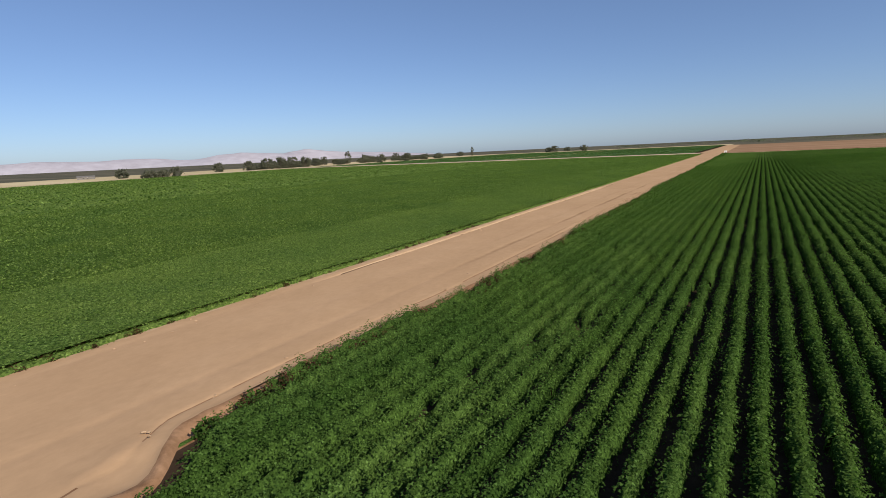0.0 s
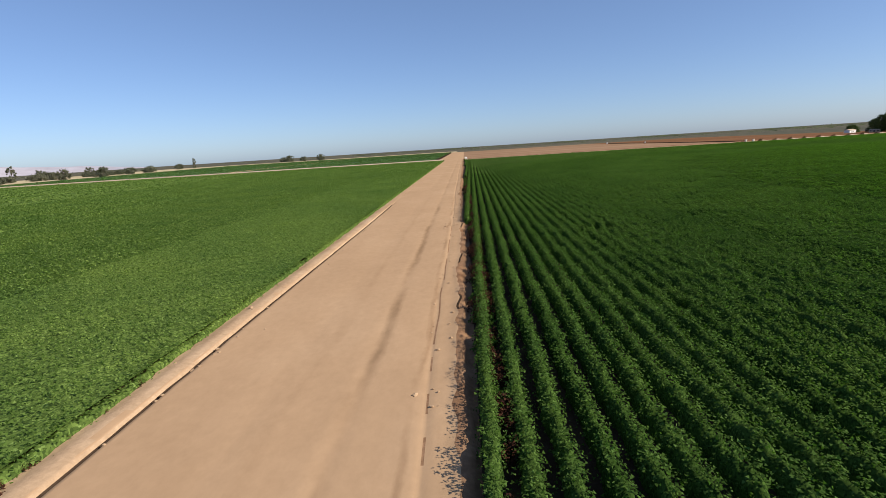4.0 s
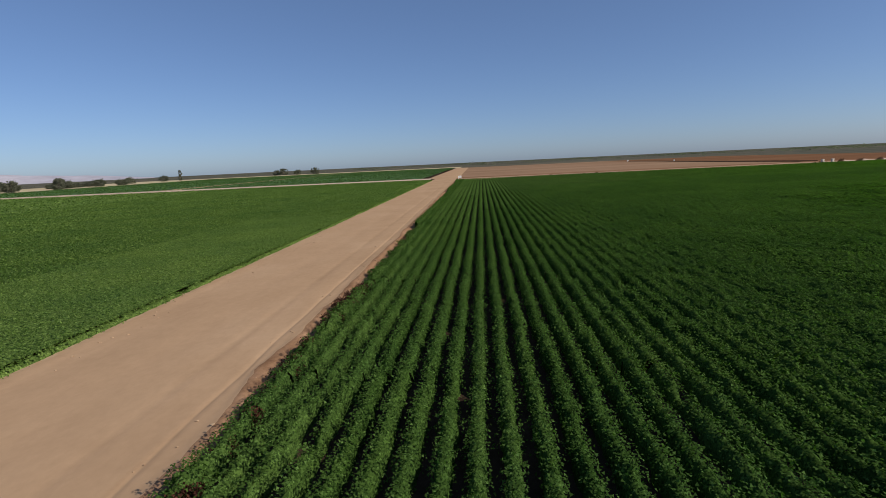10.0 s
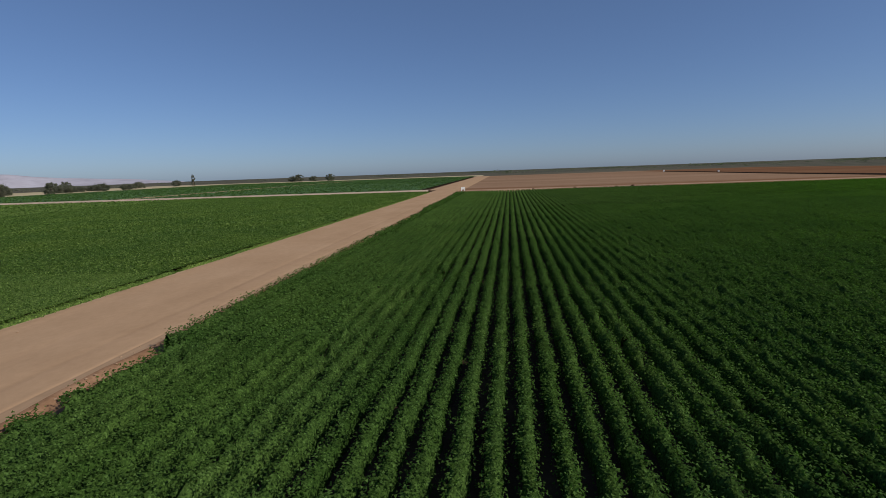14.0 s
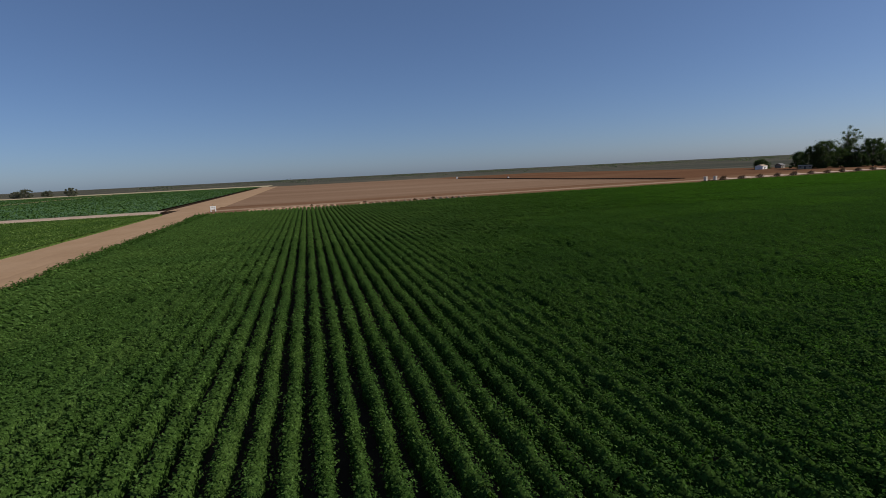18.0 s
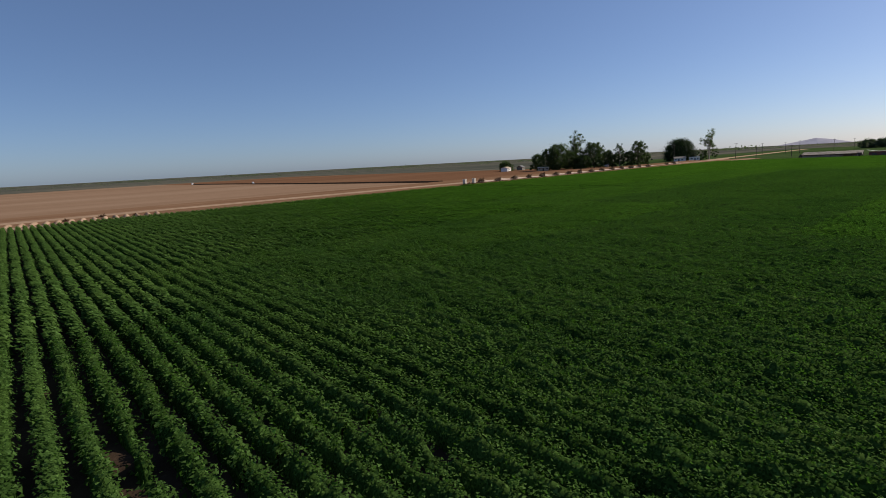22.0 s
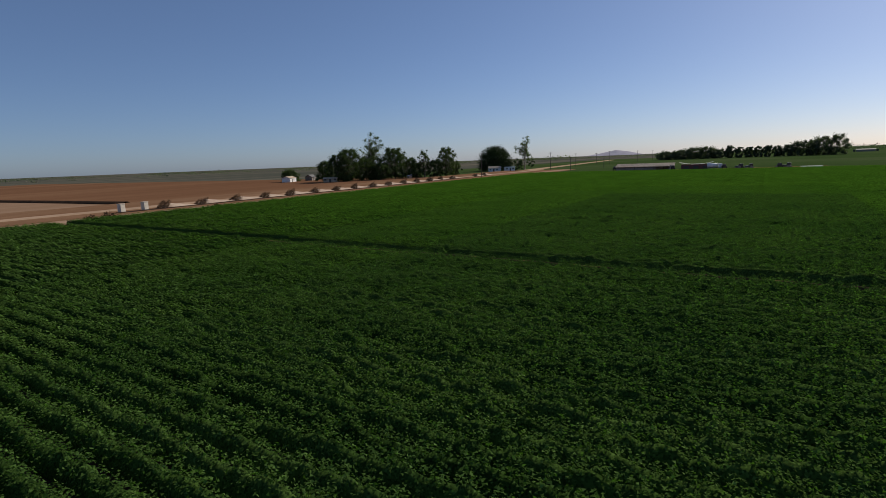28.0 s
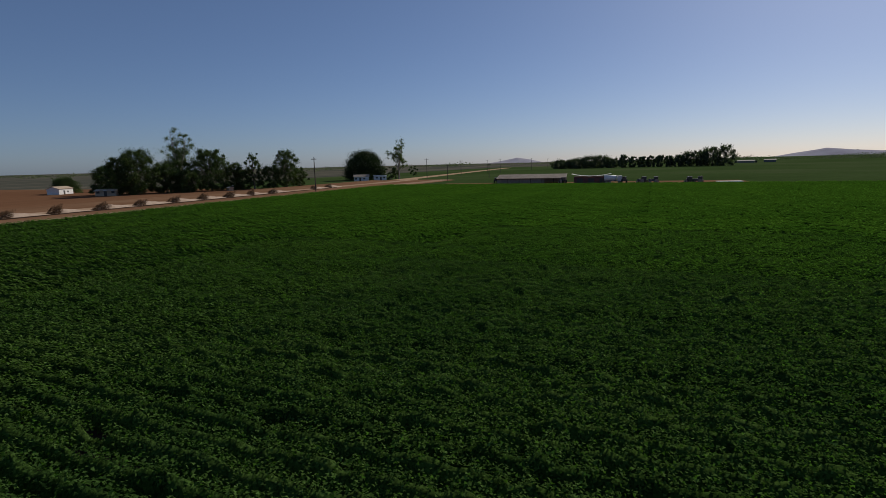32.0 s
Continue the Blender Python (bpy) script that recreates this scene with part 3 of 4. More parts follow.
for c in range(4):
    for k in range(6):
        patch_at(low_crop, pick.choice(low_flat), -135.4 - 83 * (c + 1) + (33 if c == 3 else 0), 368 - 82 * (k + 1), pick.random() < 0.5, 83, 82)
north_flat = [flat_patch(65 + k, 83, 82, 2.0, 0.6, 0.7, 0.5, "canopy", "canopy") for k in range(2)]
north_crop = thing("low_crop", "flat green field across the narrow lane", "crop", kind="stuff")
for c in range(5):
    for k in range(7):
        patch_at(north_crop, pick.choice(north_flat), -24 - 83 * (c + 1), 378 + 82 * k, pick.random() < 0.5, 83, 82)


# ---- edge plants along the road ----
edge_rows = [row_patch(70 + k, 1, 20, 0.35, 5, 90, 0.11, 1.0, 0.5, 0.66) for k in range(2)]
for me in edge_rows:
    me.materials[0], me.materials[1] = M["low_mass"], M["leaf_low"]
edge = thing("low_crop", "leafy edge of the low green crop along the sandy roadside", "crop", kind="stuff")
for k in range(24):
    patch_at(edge, edge_rows[k % 2], -16.02, 368 - 20 * (k + 1), k % 3 == 0, 1, 20)


def bush_mesh(seed, rx, ry, h, count, leaf, mat, name="foliage"):
    rng = np.random.default_rng(seed)
    d = rng.normal(0, 1, (count, 3))
    d /= np.linalg.norm(d, axis=1, keepdims=True)
    d[:, 2] = np.abs(d[:, 2])
    lump = 1 + 0.22 * np.sin(d[:, 0] * 5 + seed) * np.cos(d[:, 1] * 4 - seed) + rng.normal(0, 0.10, count)
    at = d * lump[:, None] * rng.uniform(0.55, 1.0, (count, 1)) ** 0.5 * (rx, ry, h) + (0, 0, 0.02)
    return mesh_from(name, *leaf_quads(rng, at, d + (0, 0, 0.3), leaf, 0.8), mat)


def stems_mesh(seed, spread, h, count, r=0.02):
    rng = np.random.default_rng(seed)
    chunks = []
    for _ in range(count):
        a, k = rng.uniform(0, 6.28), rng.uniform(0.3, 1.0)
        tip = np.array([math.cos(a) * spread * k, math.sin(a) * spread * k, h * rng.uniform(0.7, 1.0)])
        chunks.append(tube_arrays([(0, 0, -0.05), tip * (0.45, 0.45, 0.5), tip], (r, r * 0.8, r * 0.3), 5))
    return mesh_from("stems", *join_arrays(chunks), M["bark"])


weed_leaf = [bush_mesh(200 + k, 0.55, 0.7, 0.62, 260, 0.15, M["leaf"]) for k in range(3)]
weed_stem = [stems_mesh(210 + k, 0.4, 0.5, 6) for k in range(3)]
wr = random.Random(12)
for k in range(46):
    y = -72 + k * 4.7 + wr.uniform(-2, 2)
    w = thing("roadside_plant", "stray leafy cotton plant leaning over the sandy road edge", "plant", pose(wr.uniform(-0.35, 0.15) + min(1.2, edge_shift(y)), y, -0.12, 0, 0, wr.uniform(0, 360)), "plants along the road edge")
    s = wr.uniform(0.7, 1.15)
    w.scale = (s, s, s)
    part("foliage", weed_leaf[k % 3], None, w)
    part("stems", weed_stem[k % 3], None, w)


M["stalk"] = foliage("dry_red_stalk", (0.032, 0.011, 0.007), (0.052, 0.019, 0.012), (0.085, 0.036, 0.022), 0.5, 0.15, 0.8)
stalk_leaf = [bush_mesh(220 + k, 0.5, 0.8, 0.75, 520, 0.1, M["stalk"]) for k in range(3)]
for k in range(150):
    y = -61 + k * 1.36 + wr.uniform(-1.2, 1.2)
    w = thing("dry_stalks", "clump of dark reddish dry stalks on the bank beside the road", "plant", pose(wr.uniform(-0.15, 0.3) + min(1.2, edge_shift(y)), y, -0.14, 0, 0, wr.uniform(0, 360)), "dry stalks along the bank")
    s = wr.uniform(0.7, 1.25) if y < 105 else wr.uniform(0.35, 0.8)
    w.scale = (s * 0.85, s, s)
    part("foliage", stalk_leaf[k % 3], None, w)
    part("stems", weed_stem[k % 3], None, w)


for k in range(48):
    w = thing("dry_stalks", "small clump of reddish dry stalks beside the low crop", "plant", pose(-15.45 + wr.uniform(-0.2, 0.2), -70 + k * 1.5 + wr.uniform(-0.7, 0.7), -0.14, 0, 0, wr.uniform(0, 360)), "dry stalks along the low crop")
    s = wr.uniform(0.4, 0.75)
    w.scale = (s, s, s * 0.9)
    part("foliage", stalk_leaf[k % 3], None, w)
    part("stems", weed_stem[k % 3], None, w)


# ---- clods and stones on the road edges ----
def clod(seed):
    rng = np.random.default_rng(seed)
    b = bmesh.new()
    bmesh.ops.create_icosphere(b, subdivisions=1, radius=0.5)
    for v in b.verts:
        v.co *= 1 + rng.uniform(-0.25, 0.25)
        v.co.z *= 0.6
    me = bpy.data.meshes.new("clod")
    b.to_mesh(me)
    b.free()
    return me


clods = [clod(k) for k in range(4)]
for me in clods:
    me.materials.append(M["sand"])
heap = thing("clods", "scattered pale dirt clods along both edges of the dirt road", "clods", kind="stuff")
for k in range(380):
    y = wr.uniform(-70, 150)
    x = wr.choice((wr.gauss(-13.3, 0.3), wr.gauss(-13.2, 0.45), wr.gauss(-14.6, 0.4), wr.gauss(-1.7, 0.3), wr.gauss(-1.1, 0.3), wr.gauss(-2.4, 0.3)))
    ob = new("clod", clods[k % 4])
    ob.parent = heap
    s = wr.uniform(0.05, 0.16) * (1.7 if wr.random() < 0.1 else 1)
    ob.matrix_basis = pose(x, y, road_profile(x, y) + s * 0.15, 0, 0, wr.uniform(0, 360)) @ Matrix.Diagonal((s * 1.5, s * 1.2, s, 1))
    tagged(ob, kind="stuff")


M["lane"] = earth("reddish_lane_dirt", (0.165, 0.088, 0.05), (0.21, 0.118, 0.068), (0.265, 0.158, 0.095), 0.06, 1.5, 0.05, (0.3, 1, 1))
# ---- the sunken furrow between the two cotton fields ----
fv, ff, fm = [], [], []
prof = ((175.8, -0.12), (176.5, -0.06), (176.8, 0.25), (176.93, 0.42), (177.05, 0.42), (177.2, 0.2), (177.6, -0.4), (178.2, -0.65), (178.8, -0.6), (179.2, -0.3), (179.6, -0.11), (180.2, -0.11))
fys = np.arange(-1, 353, 1.2)
for y in fys:
    o = noise.noise((y * 0.07, 0, 3)) * 0.25 + LEAN * (y - 262) + 0.75
    for x, z in prof:
        fv.append((x + o, y, z + (0.12 if 176.7 < x < 177.1 else 0.04) * noise.noise((x * 0.2, y * 0.8, 5))))
for j in range(len(fys) - 1):
    for i in range(len(prof) - 1):
        a = j * len(prof) + i
        ff.append((a, a + 1, a + 1 + len(prof), a + len(prof)))
        # pieces of the crest take paler dirt to paint the sunlit lip
        fm.append(1 if i == 3 and noise.noise((fys[j] * 0.4, 2, 6)) > 0.12 else 0)
tagged(new("furrow", mesh_from("furrow", fv, ff, [M["soil"], M["lane"]], fm, True)), "sunken brown earth furrow between two cotton fields", "furrow", kind="structure")


# ---- lanes ----


M["track"] = earth("pale_wheel_track", (0.29, 0.19, 0.122), (0.35, 0.235, 0.155), (0.41, 0.285, 0.195), 0.08, 1.5, 0.03, (0.3, 1, 1))


M["spoil"] = earth("pale_spoil", (0.40, 0.29, 0.215), (0.47, 0.355, 0.27), (0.54, 0.42, 0.325), 0.6, 4.0, 0.04)


M["ridge_soil"] = earth("dark_ridge_soil", (0.028, 0.017, 0.012), (0.042, 0.026, 0.018), (0.07, 0.044, 0.03), 0.4, 4.0, 0.05)


def strip(name, along, offsets, mats, label, category, wander=0.8):
    """A sheet along a line of (x, y) with a cross profile of (offset, height, material)."""
    pts = np.array(along, float)
    d = np.gradient(pts, axis=0)
    d /= np.linalg.norm(d, axis=1, keepdims=True)
    nrm = np.stack([-d[:, 1], d[:, 0]], 1)
    v, f, mi = [], [], []
    n = len(offsets)
    for i, (p, q) in enumerate(zip(pts, nrm)):
        for k, (o, z, _) in enumerate(offsets):
            wo = 0 if k in (0, n - 1) else wander * noise.noise((p[0] * 0.05 + k * 3.1, p[1] * 0.05, k * 1.7))
            v.append((p[0] + q[0] * (o + wo), p[1] + q[1] * (o + wo), z + (0.05 * noise.noise((p[0] * 0.3, p[1] * 0.3, o)) if 0 < k < n - 1 else 0)))
    for i in range(len(pts) - 1):
        for k in range(n - 1):
            a = i * n + k
            f.append((a, a + n, a + n + 1, a + 1) if False else (a, a + 1, a + n + 1, a + n)[::-1])
            mi.append(offsets[k][2])
    return tagged(new(name, mesh_from(name, v, f, mats, mi, True)), label, category, kind="structure")


lane_line = [(x, cross_y(x)) for x in np.arange(0.6, 480, 3.0)]
strip("lane", lane_line, [(-1.0, -0.10, 0), (0.8, 0.12, 1), (7.5, 0.26, 0), (12.0, 0.25, 0), (17.5, 0.28, 0), (20.4, 0.30, 1), (21.4, 0.68, 1), (22.6, 0.62, 0), (24.5, 0.25, 0), (31.0, 0.25, 0),
                           (40.0, 0.25, 0), (45.0, 0.25, 0), (49.0, 0.42, 0), (53.0, -0.10, 0)], [M["lane"], M["track"]], "tan dirt lane with pale tracks along the end of the crop rows", "lane")
strip("lane", [(x, 372.5 + 0.01 * x) for x in np.arange(-430, -14.5, 6.0)], [(-4.4, -0.1, 0), (-3.6, 1.0, 0), (5.2, 1.05, 0), (6.2, -0.1, 0)], [M["spoil"]], "narrow pale dirt lane between two green fields", "lane", 0.3)
strip("lane", [(-190, y) for y in np.arange(378, 900, 10.0)], [(-2.2, 0.3, 0), (-1.4, 0.68, 0), (1.4, 0.68, 0), (2.2, 0.3, 0)], [M["sand"]], "thin pale track across the far green field", "lane", 0.2)
strip("lane", [(-11, y) for y in np.arange(396, 960, 8.0)], [(-10, -0.1, 0), (-8, 0.05, 0), (8, 0.05, 0), (10, -0.1, 0)], [M["road"]], "dirt road going on past the crossing", "lane", 0.6)
# dark soil all over paints the shaded side of this bank
strip("earth_bank", [(215 + 2.5 * math.sin(y * 0.02), y) for y in np.arange(404, 798, 5.0)], [(-1.6, -0.11, 0), (-0.5, 0.62, 0), (0.5, 0.66, 0), (1.6, -0.11, 0)], [M["soil"]], "long dark earth bank across the ploughed field", "bank", 0.3)
strip("lane", [(x, 376 + 0.16 * (x - 340)) for x in np.arange(330, 1000, 8.0)], [(-6, -0.1, 0), (-4, 0.02, 0), (4, 0.02, 0), (6, -0.1, 0)], [M["sand"]], "pale dirt lane leading away past the farmstead", "lane", 0.4)


def ridge_mesh(seed, length, wide, high):
    rng = np.random.default_rng(seed)
    n = 10
    v = []
    for i in range(n):
        u = i / (n - 1)
        e = math.sin(math.pi * min(1, max(0, u))) ** 0.4
        for o, z in ((-0.5, 0), (-0.2, 0.8), (0.05, 1.0), (0.25, 0.7), (0.5, 0)):
            v.append((o * wide * (0.6 + 0.4 * e) + rng.normal(0, 0.04), (u - 0.5) * length, z * high * e * rng.uniform(0.8, 1.15) - 0.03))
    f = [(i * 5 + j, (i + 1) * 5 + j, (i + 1) * 5 + j + 1, i * 5 + j + 1) for i in range(n - 1) for j in range(4)]
    return mesh_from("earth_ridge", v, f, M["track"], None, True)


ridges = [ridge_mesh(340 + k, 10.0, 1.3, 0.55) for k in range(3)]
for k in range(34):
    if k in (13, 14, 15):
        continue
    x = 9 + k * 2.26
    m = tagged(new("earth_ridge", ridges[k % 3]), "low pale earth ridge at the end of the crop rows", "ridge", "earth ridges along the lane")
    m.matrix_world = pose(x + LEAN * 358, 357.5 + 0.03 * x + wr.uniform(-0.8, 0.8), 0.22, 0, 0, -8 + wr.uniform(-3, 3))


# ---- waterworks at the lane ----
def standpipe(x, y, turn):
    t = thing("standpipe", "pale square concrete irrigation standpipe box with a thick cap", "standpipe", pose(x, y, -0.08, 0, 0, turn), "standpipes by the lane")
    b = bmesh.new()
    box(b, 1.1, 1.1, 2.1, bevel=0.04)
    part("shaft", b, M["concrete"], t)
    b = bmesh.new()
    box(b, 1.2, 1.2, 0.14, 0, 0, 2.1, bevel=0.03)
    part("cap", b, M["concrete"], t)
    b = bmesh.new()
    box(b, 1.4, 1.4, 0.12, bevel=0.03)
    part("footing", b, M["concrete"], t)


standpipe(197.8, 366.6, 12)
standpipe(203.3, 367.2, 12)
gate = thing("water_gate", "white painted water gate with two posts and a top beam", "gate", pose(0.8, 366.5, -0.05, 0, 0, 20))
for sx_ in (-0.75, 0.75):
    b = bmesh.new()
    box(b, 0.3, 0.3, 1.9, sx_, 0, 0, bevel=0.03)
    part("post", b, M["white"], gate)
b = bmesh.new()
box(b, 1.95, 0.34, 0.3, 0, 0, 1.9, bevel=0.03)
part("beam", b, M["white"], gate)
b = bmesh.new()
box(b, 1.2, 0.08, 0.75, 0, 0, 1.1, bevel=0.01)
part("gate_leaf", b, M["white"], gate)
b = bmesh.new()
box(b, 0.06, 0.06, 0.7, 0, 0, 2.2)
part("lift_rod", b, M["metal"], gate)


def marker(x, y, s):
    t = thing("valve_box", "small white concrete valve box at the end of the earth bank", "valve box", pose(x, y, -0.1))
    b = bmesh.new()
    box(b, s, s, s * 1.1, bevel=0.04)
    part("box", b, M["white"], t)
    b = bmesh.new()
    box(b, s * 1.1, s * 1.1, 0.12, 0, 0, s * 1.1, bevel=0.03)
    part("lid", b, M["concrete"], t)


marker(222, 652, 1.4)
marker(215, 801, 1.8)


# ---- spoil mounds with brush along the ditch ----
def mound_mesh(seed):
    rng = np.random.default_rng(seed)
    nu, nv = 15, 9
    v = []
    for i in range(nu):
        u = i / (nu - 1)
        ridge = math.sin(math.pi * min(1, u * 4.4) / 2) if u < 0.227 else (1 - (u - 0.227) / 0.773)
        w = 0.5 + 1.5 * ridge
        for j in range(nv):
            k = (j / (nv - 1)) * 2 - 1
            v.append((u * 12.6 - 2.4, k * w, -0.05 + 1.3 * ridge * max(0, 1 - abs(k) ** 1.3) + (rng.normal(0, 0.03) if 0 < j < nv - 1 else 0)))
    f = [(i * nv + j, (i + 1) * nv + j, (i + 1) * nv + j + 1, i * nv + j + 1) for i in range(nu - 1) for j in range(nv - 1)]
    return mesh_from("mound", v, f, M["spoil"], None, True)


mounds = [mound_mesh(300 + k) for k in range(3)]
def leaning(me, k):
    """The same brush swept over to one side."""
    for v in me.vertices:
        v.co.x += k * v.co.z
    return me


brushes = [leaning(bush_mesh(310 + k, 1.7, 1.4, 1.6, 1700, 0.15, M["brush"], "brush"), 0.8) for k in range(3)]
brush_stems = [leaning(stems_mesh(320 + k, 1.4, 1.5, 14, 0.03), 0.75) for k in range(3)]
mound_x = [209 + 10.35 * k for k in range(15)] + [379, 390]
for k, x in enumerate(mound_x):
    y = 370.0 + 0.06 * (x - 219)
    m = tagged(new("spoil_mound", mounds[k % 3]), "long tapering mound of pale dug earth beside the ditch", "mound", "mounds along the ditch")
    s = wr.uniform(0.9, 1.1)
    m.matrix_world = pose(x + 0.8, y - 0.6, 0.05, 0, 0, wr.uniform(-9, -2)) @ Matrix.Diagonal((s, s, s, 1))
    t = thing("brush", "dark dry brown brush standing at the head of an earth mound", "bush", pose(x - 0.9, y - 0.9, 0.1, 0, 0, wr.uniform(-25, 15)), "brush along the ditch")
    t.scale = (s, s, wr.uniform(0.9, 1.2))
    part("foliage", brushes[k % 3], None, t)
    part("stems", brush_stems[k % 3], None, t)

# a low ridge is added to carry the dark line below the mounds
strip("ditch", [(x, 366.4 + 0.06 * (x - 219)) for x in np.arange(196, 392, 2.5)], [(-0.6, 0.1, 0), (-0.25, 0.42, 0), (0.25, 0.44, 0), (0.6, 0.1, 0)], [M["ridge_soil"]], "low dark ridge of soil along the foot of the mounds", "ditch", 0.25)
small_brush = [bush_mesh(330 + k, 0.8, 0.7, 0.7, 200, 0.2, M["brush"], "brush") for k in range(2)]
for k, (x, y, s) in enumerate(((76.8, 365, 1.3), (69, 361, 1.1), (83, 360, 1.0), (125, 354.5, 1.0), (185.7, 353.6, 1.6), (189.5, 354.5, 1.9), (52, 368, 1.0), (33, 367, 0.9), (215, 357, 1.2), (232, 357.5, 0.9), (262, 358, 0.8), (-17, 300, 0.9), (-16.6, 238, 0.9))):
    t = thing("shrub", "small dark dry shrub on the bare lane edge", "bush", pose(x, y, 0.0, 0, 0, k * 67), "shrubs along the lane")
    t.scale = (s, s, s)
    part("foliage", small_brush[k % 2], None, t)
    part("stems", weed_stem[k % 3], None, t)


# ---- trees ----
def tree(name, label, x, y, h, spread, seed, leaf="tree_leaf", bark="bark", clumps=26, per=130, size=0.45, base=0.18, sparse=0.0, lean=0.0, group="trees round the farmstead", trunk_r=None, shape="round"):
    """A tapered trunk with limbs and a crown of leaf clumps; heights and spread in metres."""
    rng = np.random.default_rng(seed)
    t = thing(name, label, "tree", pose(x, y, -0.12, 0, 0, float(rng.uniform(0, 360)) if not lean else 0), group)
    r0 = trunk_r or 0.018 * h + 0.08
    top = np.array([lean * h, 0, h * 0.8])
    line = [np.array([lean * h * (u ** 1.5) + 0.02 * h * math.sin(u * 5 + seed), 0.02 * h * math.cos(u * 4 + seed), h * 0.8 * u]) for u in np.linspace(0, 1, 6)]
    chunks = [tube_arrays(line, [r0 * (1.25 if i == 0 else 1 - 0.14 * i) for i in range(6)], 8)]
    centres, radii = [], []
    for k in range(clumps):
        u = (k + 0.5) / clumps
        z = base + (1 - base) * (u if shape != "column" else u ** 0.9)
        if shape == "dome":
            wide = math.sqrt(max(0.02, 1 - ((z - base) / (1.02 - base)) ** 2.4))
        elif shape == "column":
            wide = 0.75 * math.sin(math.pi * min(0.95, 0.12 + 0.8 * u)) + 0.1
        else:
            wide = math.sin(math.pi * (0.16 + 0.76 * u)) ** 0.7
        a = k * 2.4 + rng.uniform(-0.5, 0.5)
        rr = spread * wide * (0.2 + 0.75 * rng.random() ** 0.6)
        c = np.array([lean * h * z ** 1.5 + rr * math.cos(a), rr * math.sin(a), h * z * rng.uniform(0.93, 1.0)])
        radii.append(spread * (0.30 if sparse < 0.3 else 0.20) * rng.uniform(0.35, 1.2))
        if shape != "dome" and rng.random() < 0.28:
            c[:2] *= 1.18
            c[2] *= 1.04
            radii[-1] *= 0.6
        c[2] = min(c[2], h - radii[-1] * 0.4)
        centres.append(c)
        if k % (2 if sparse < 0.3 else 1) == 0:
            foot = line[min(4, max(1, int(z * 4)))]
            mid = (foot + c) / 2 + (0, 0, -0.04 * h)
            chunks.append(tube_arrays([foot, mid, c], (r0 * 0.42, r0 * 0.26, r0 * 0.08), 5))
    part("trunk", mesh_from("trunk", *join_arrays(chunks), M[bark], None, True), None, t)
    pts, outs = [], []
    for c, r in zip(centres, radii):
        n = int(1.6 * per * (1 - sparse * rng.uniform(0.2, 1.0)))
        d = rng.normal(0, 1, (n, 3))
        d /= np.linalg.norm(d, axis=1, keepdims=True)
        far = rng.uniform(0.2, 1.25, (n, 1)) ** 0.7 if shape == "dome" else np.abs(rng.normal(0, 0.68, (n, 1))) ** 0.7
        q = d * r * far * (1.05, 1.05, 0.9)
        pts.append(c + q)
        outs.append(d + (0, 0, 0.25))
    part("crown", mesh_from("crown", *leaf_quads(rng, np.concatenate(pts), np.concatenate(outs), size * 0.7, 0.8), M[leaf]), None, t)
    return t


tree("tree", "round dark green tree beside a low house", 352, 459, 11.0, 5.6, 401, clumps=60, size=0.5, base=0.08, shape="dome")
tree("tree", "large spreading dark green tree over low houses", 354, 443, 16.8, 8.0, 402, clumps=120, size=0.55, base=0.04)
tree("tree", "broad leafy tree leaning out of a farmstead grove", 350, 448, 14.0, 6.0, 403, clumps=70, size=0.55, base=0.05)
tree("tree", "low dense tree at the foot of a eucalyptus", 364, 440, 11.5, 6.5, 415, clumps=70, size=0.55, base=0.03)
tree("tree", "large dark leafy tree with a ragged top", 379, 431, 17.0, 8.2, 405, clumps=120, size=0.55, base=0.04)
tree("tree", "thin crowned tree standing above its neighbours", 391, 419, 15.2, 3.8, 406, clumps=46, size=0.5, base=0.10, sparse=0.2)
tree("tree", "tall leafy tree at the end of the grove", 404, 412, 16.5, 6.2, 407, clumps=90, size=0.5, base=0.05, sparse=0.1)
tree("tree", "low bushy tree at the end of the grove", 397, 416, 9.5, 5.0, 408, clumps=50, size=0.5, base=0.03)
tree("tree", "small bushy tree by the lane", 412, 411, 8.6, 4.0, 409, clumps=34, size=0.5, base=0.04)
tree("tree", "low dark bush tree behind a white shed", 360, 497, 7.0, 5.6, 410, clumps=44, size=0.5, base=0.05, shape="dome")
tree("tree", "low bush tree under the grove", 369, 433, 9, 6.0, 411, clumps=50, size=0.5, base=0.02)
for k, (x, y, h, w) in enumerate(((386, 425, 11.5, 4.6), (371, 438, 13.0, 5.5), (388, 423, 8.5, 5))):
    tree("tree", "ragged leafy tree filling the farmstead grove", x, y, h, w, 430 + k, clumps=54, size=0.5, base=0.03, sparse=0.12)


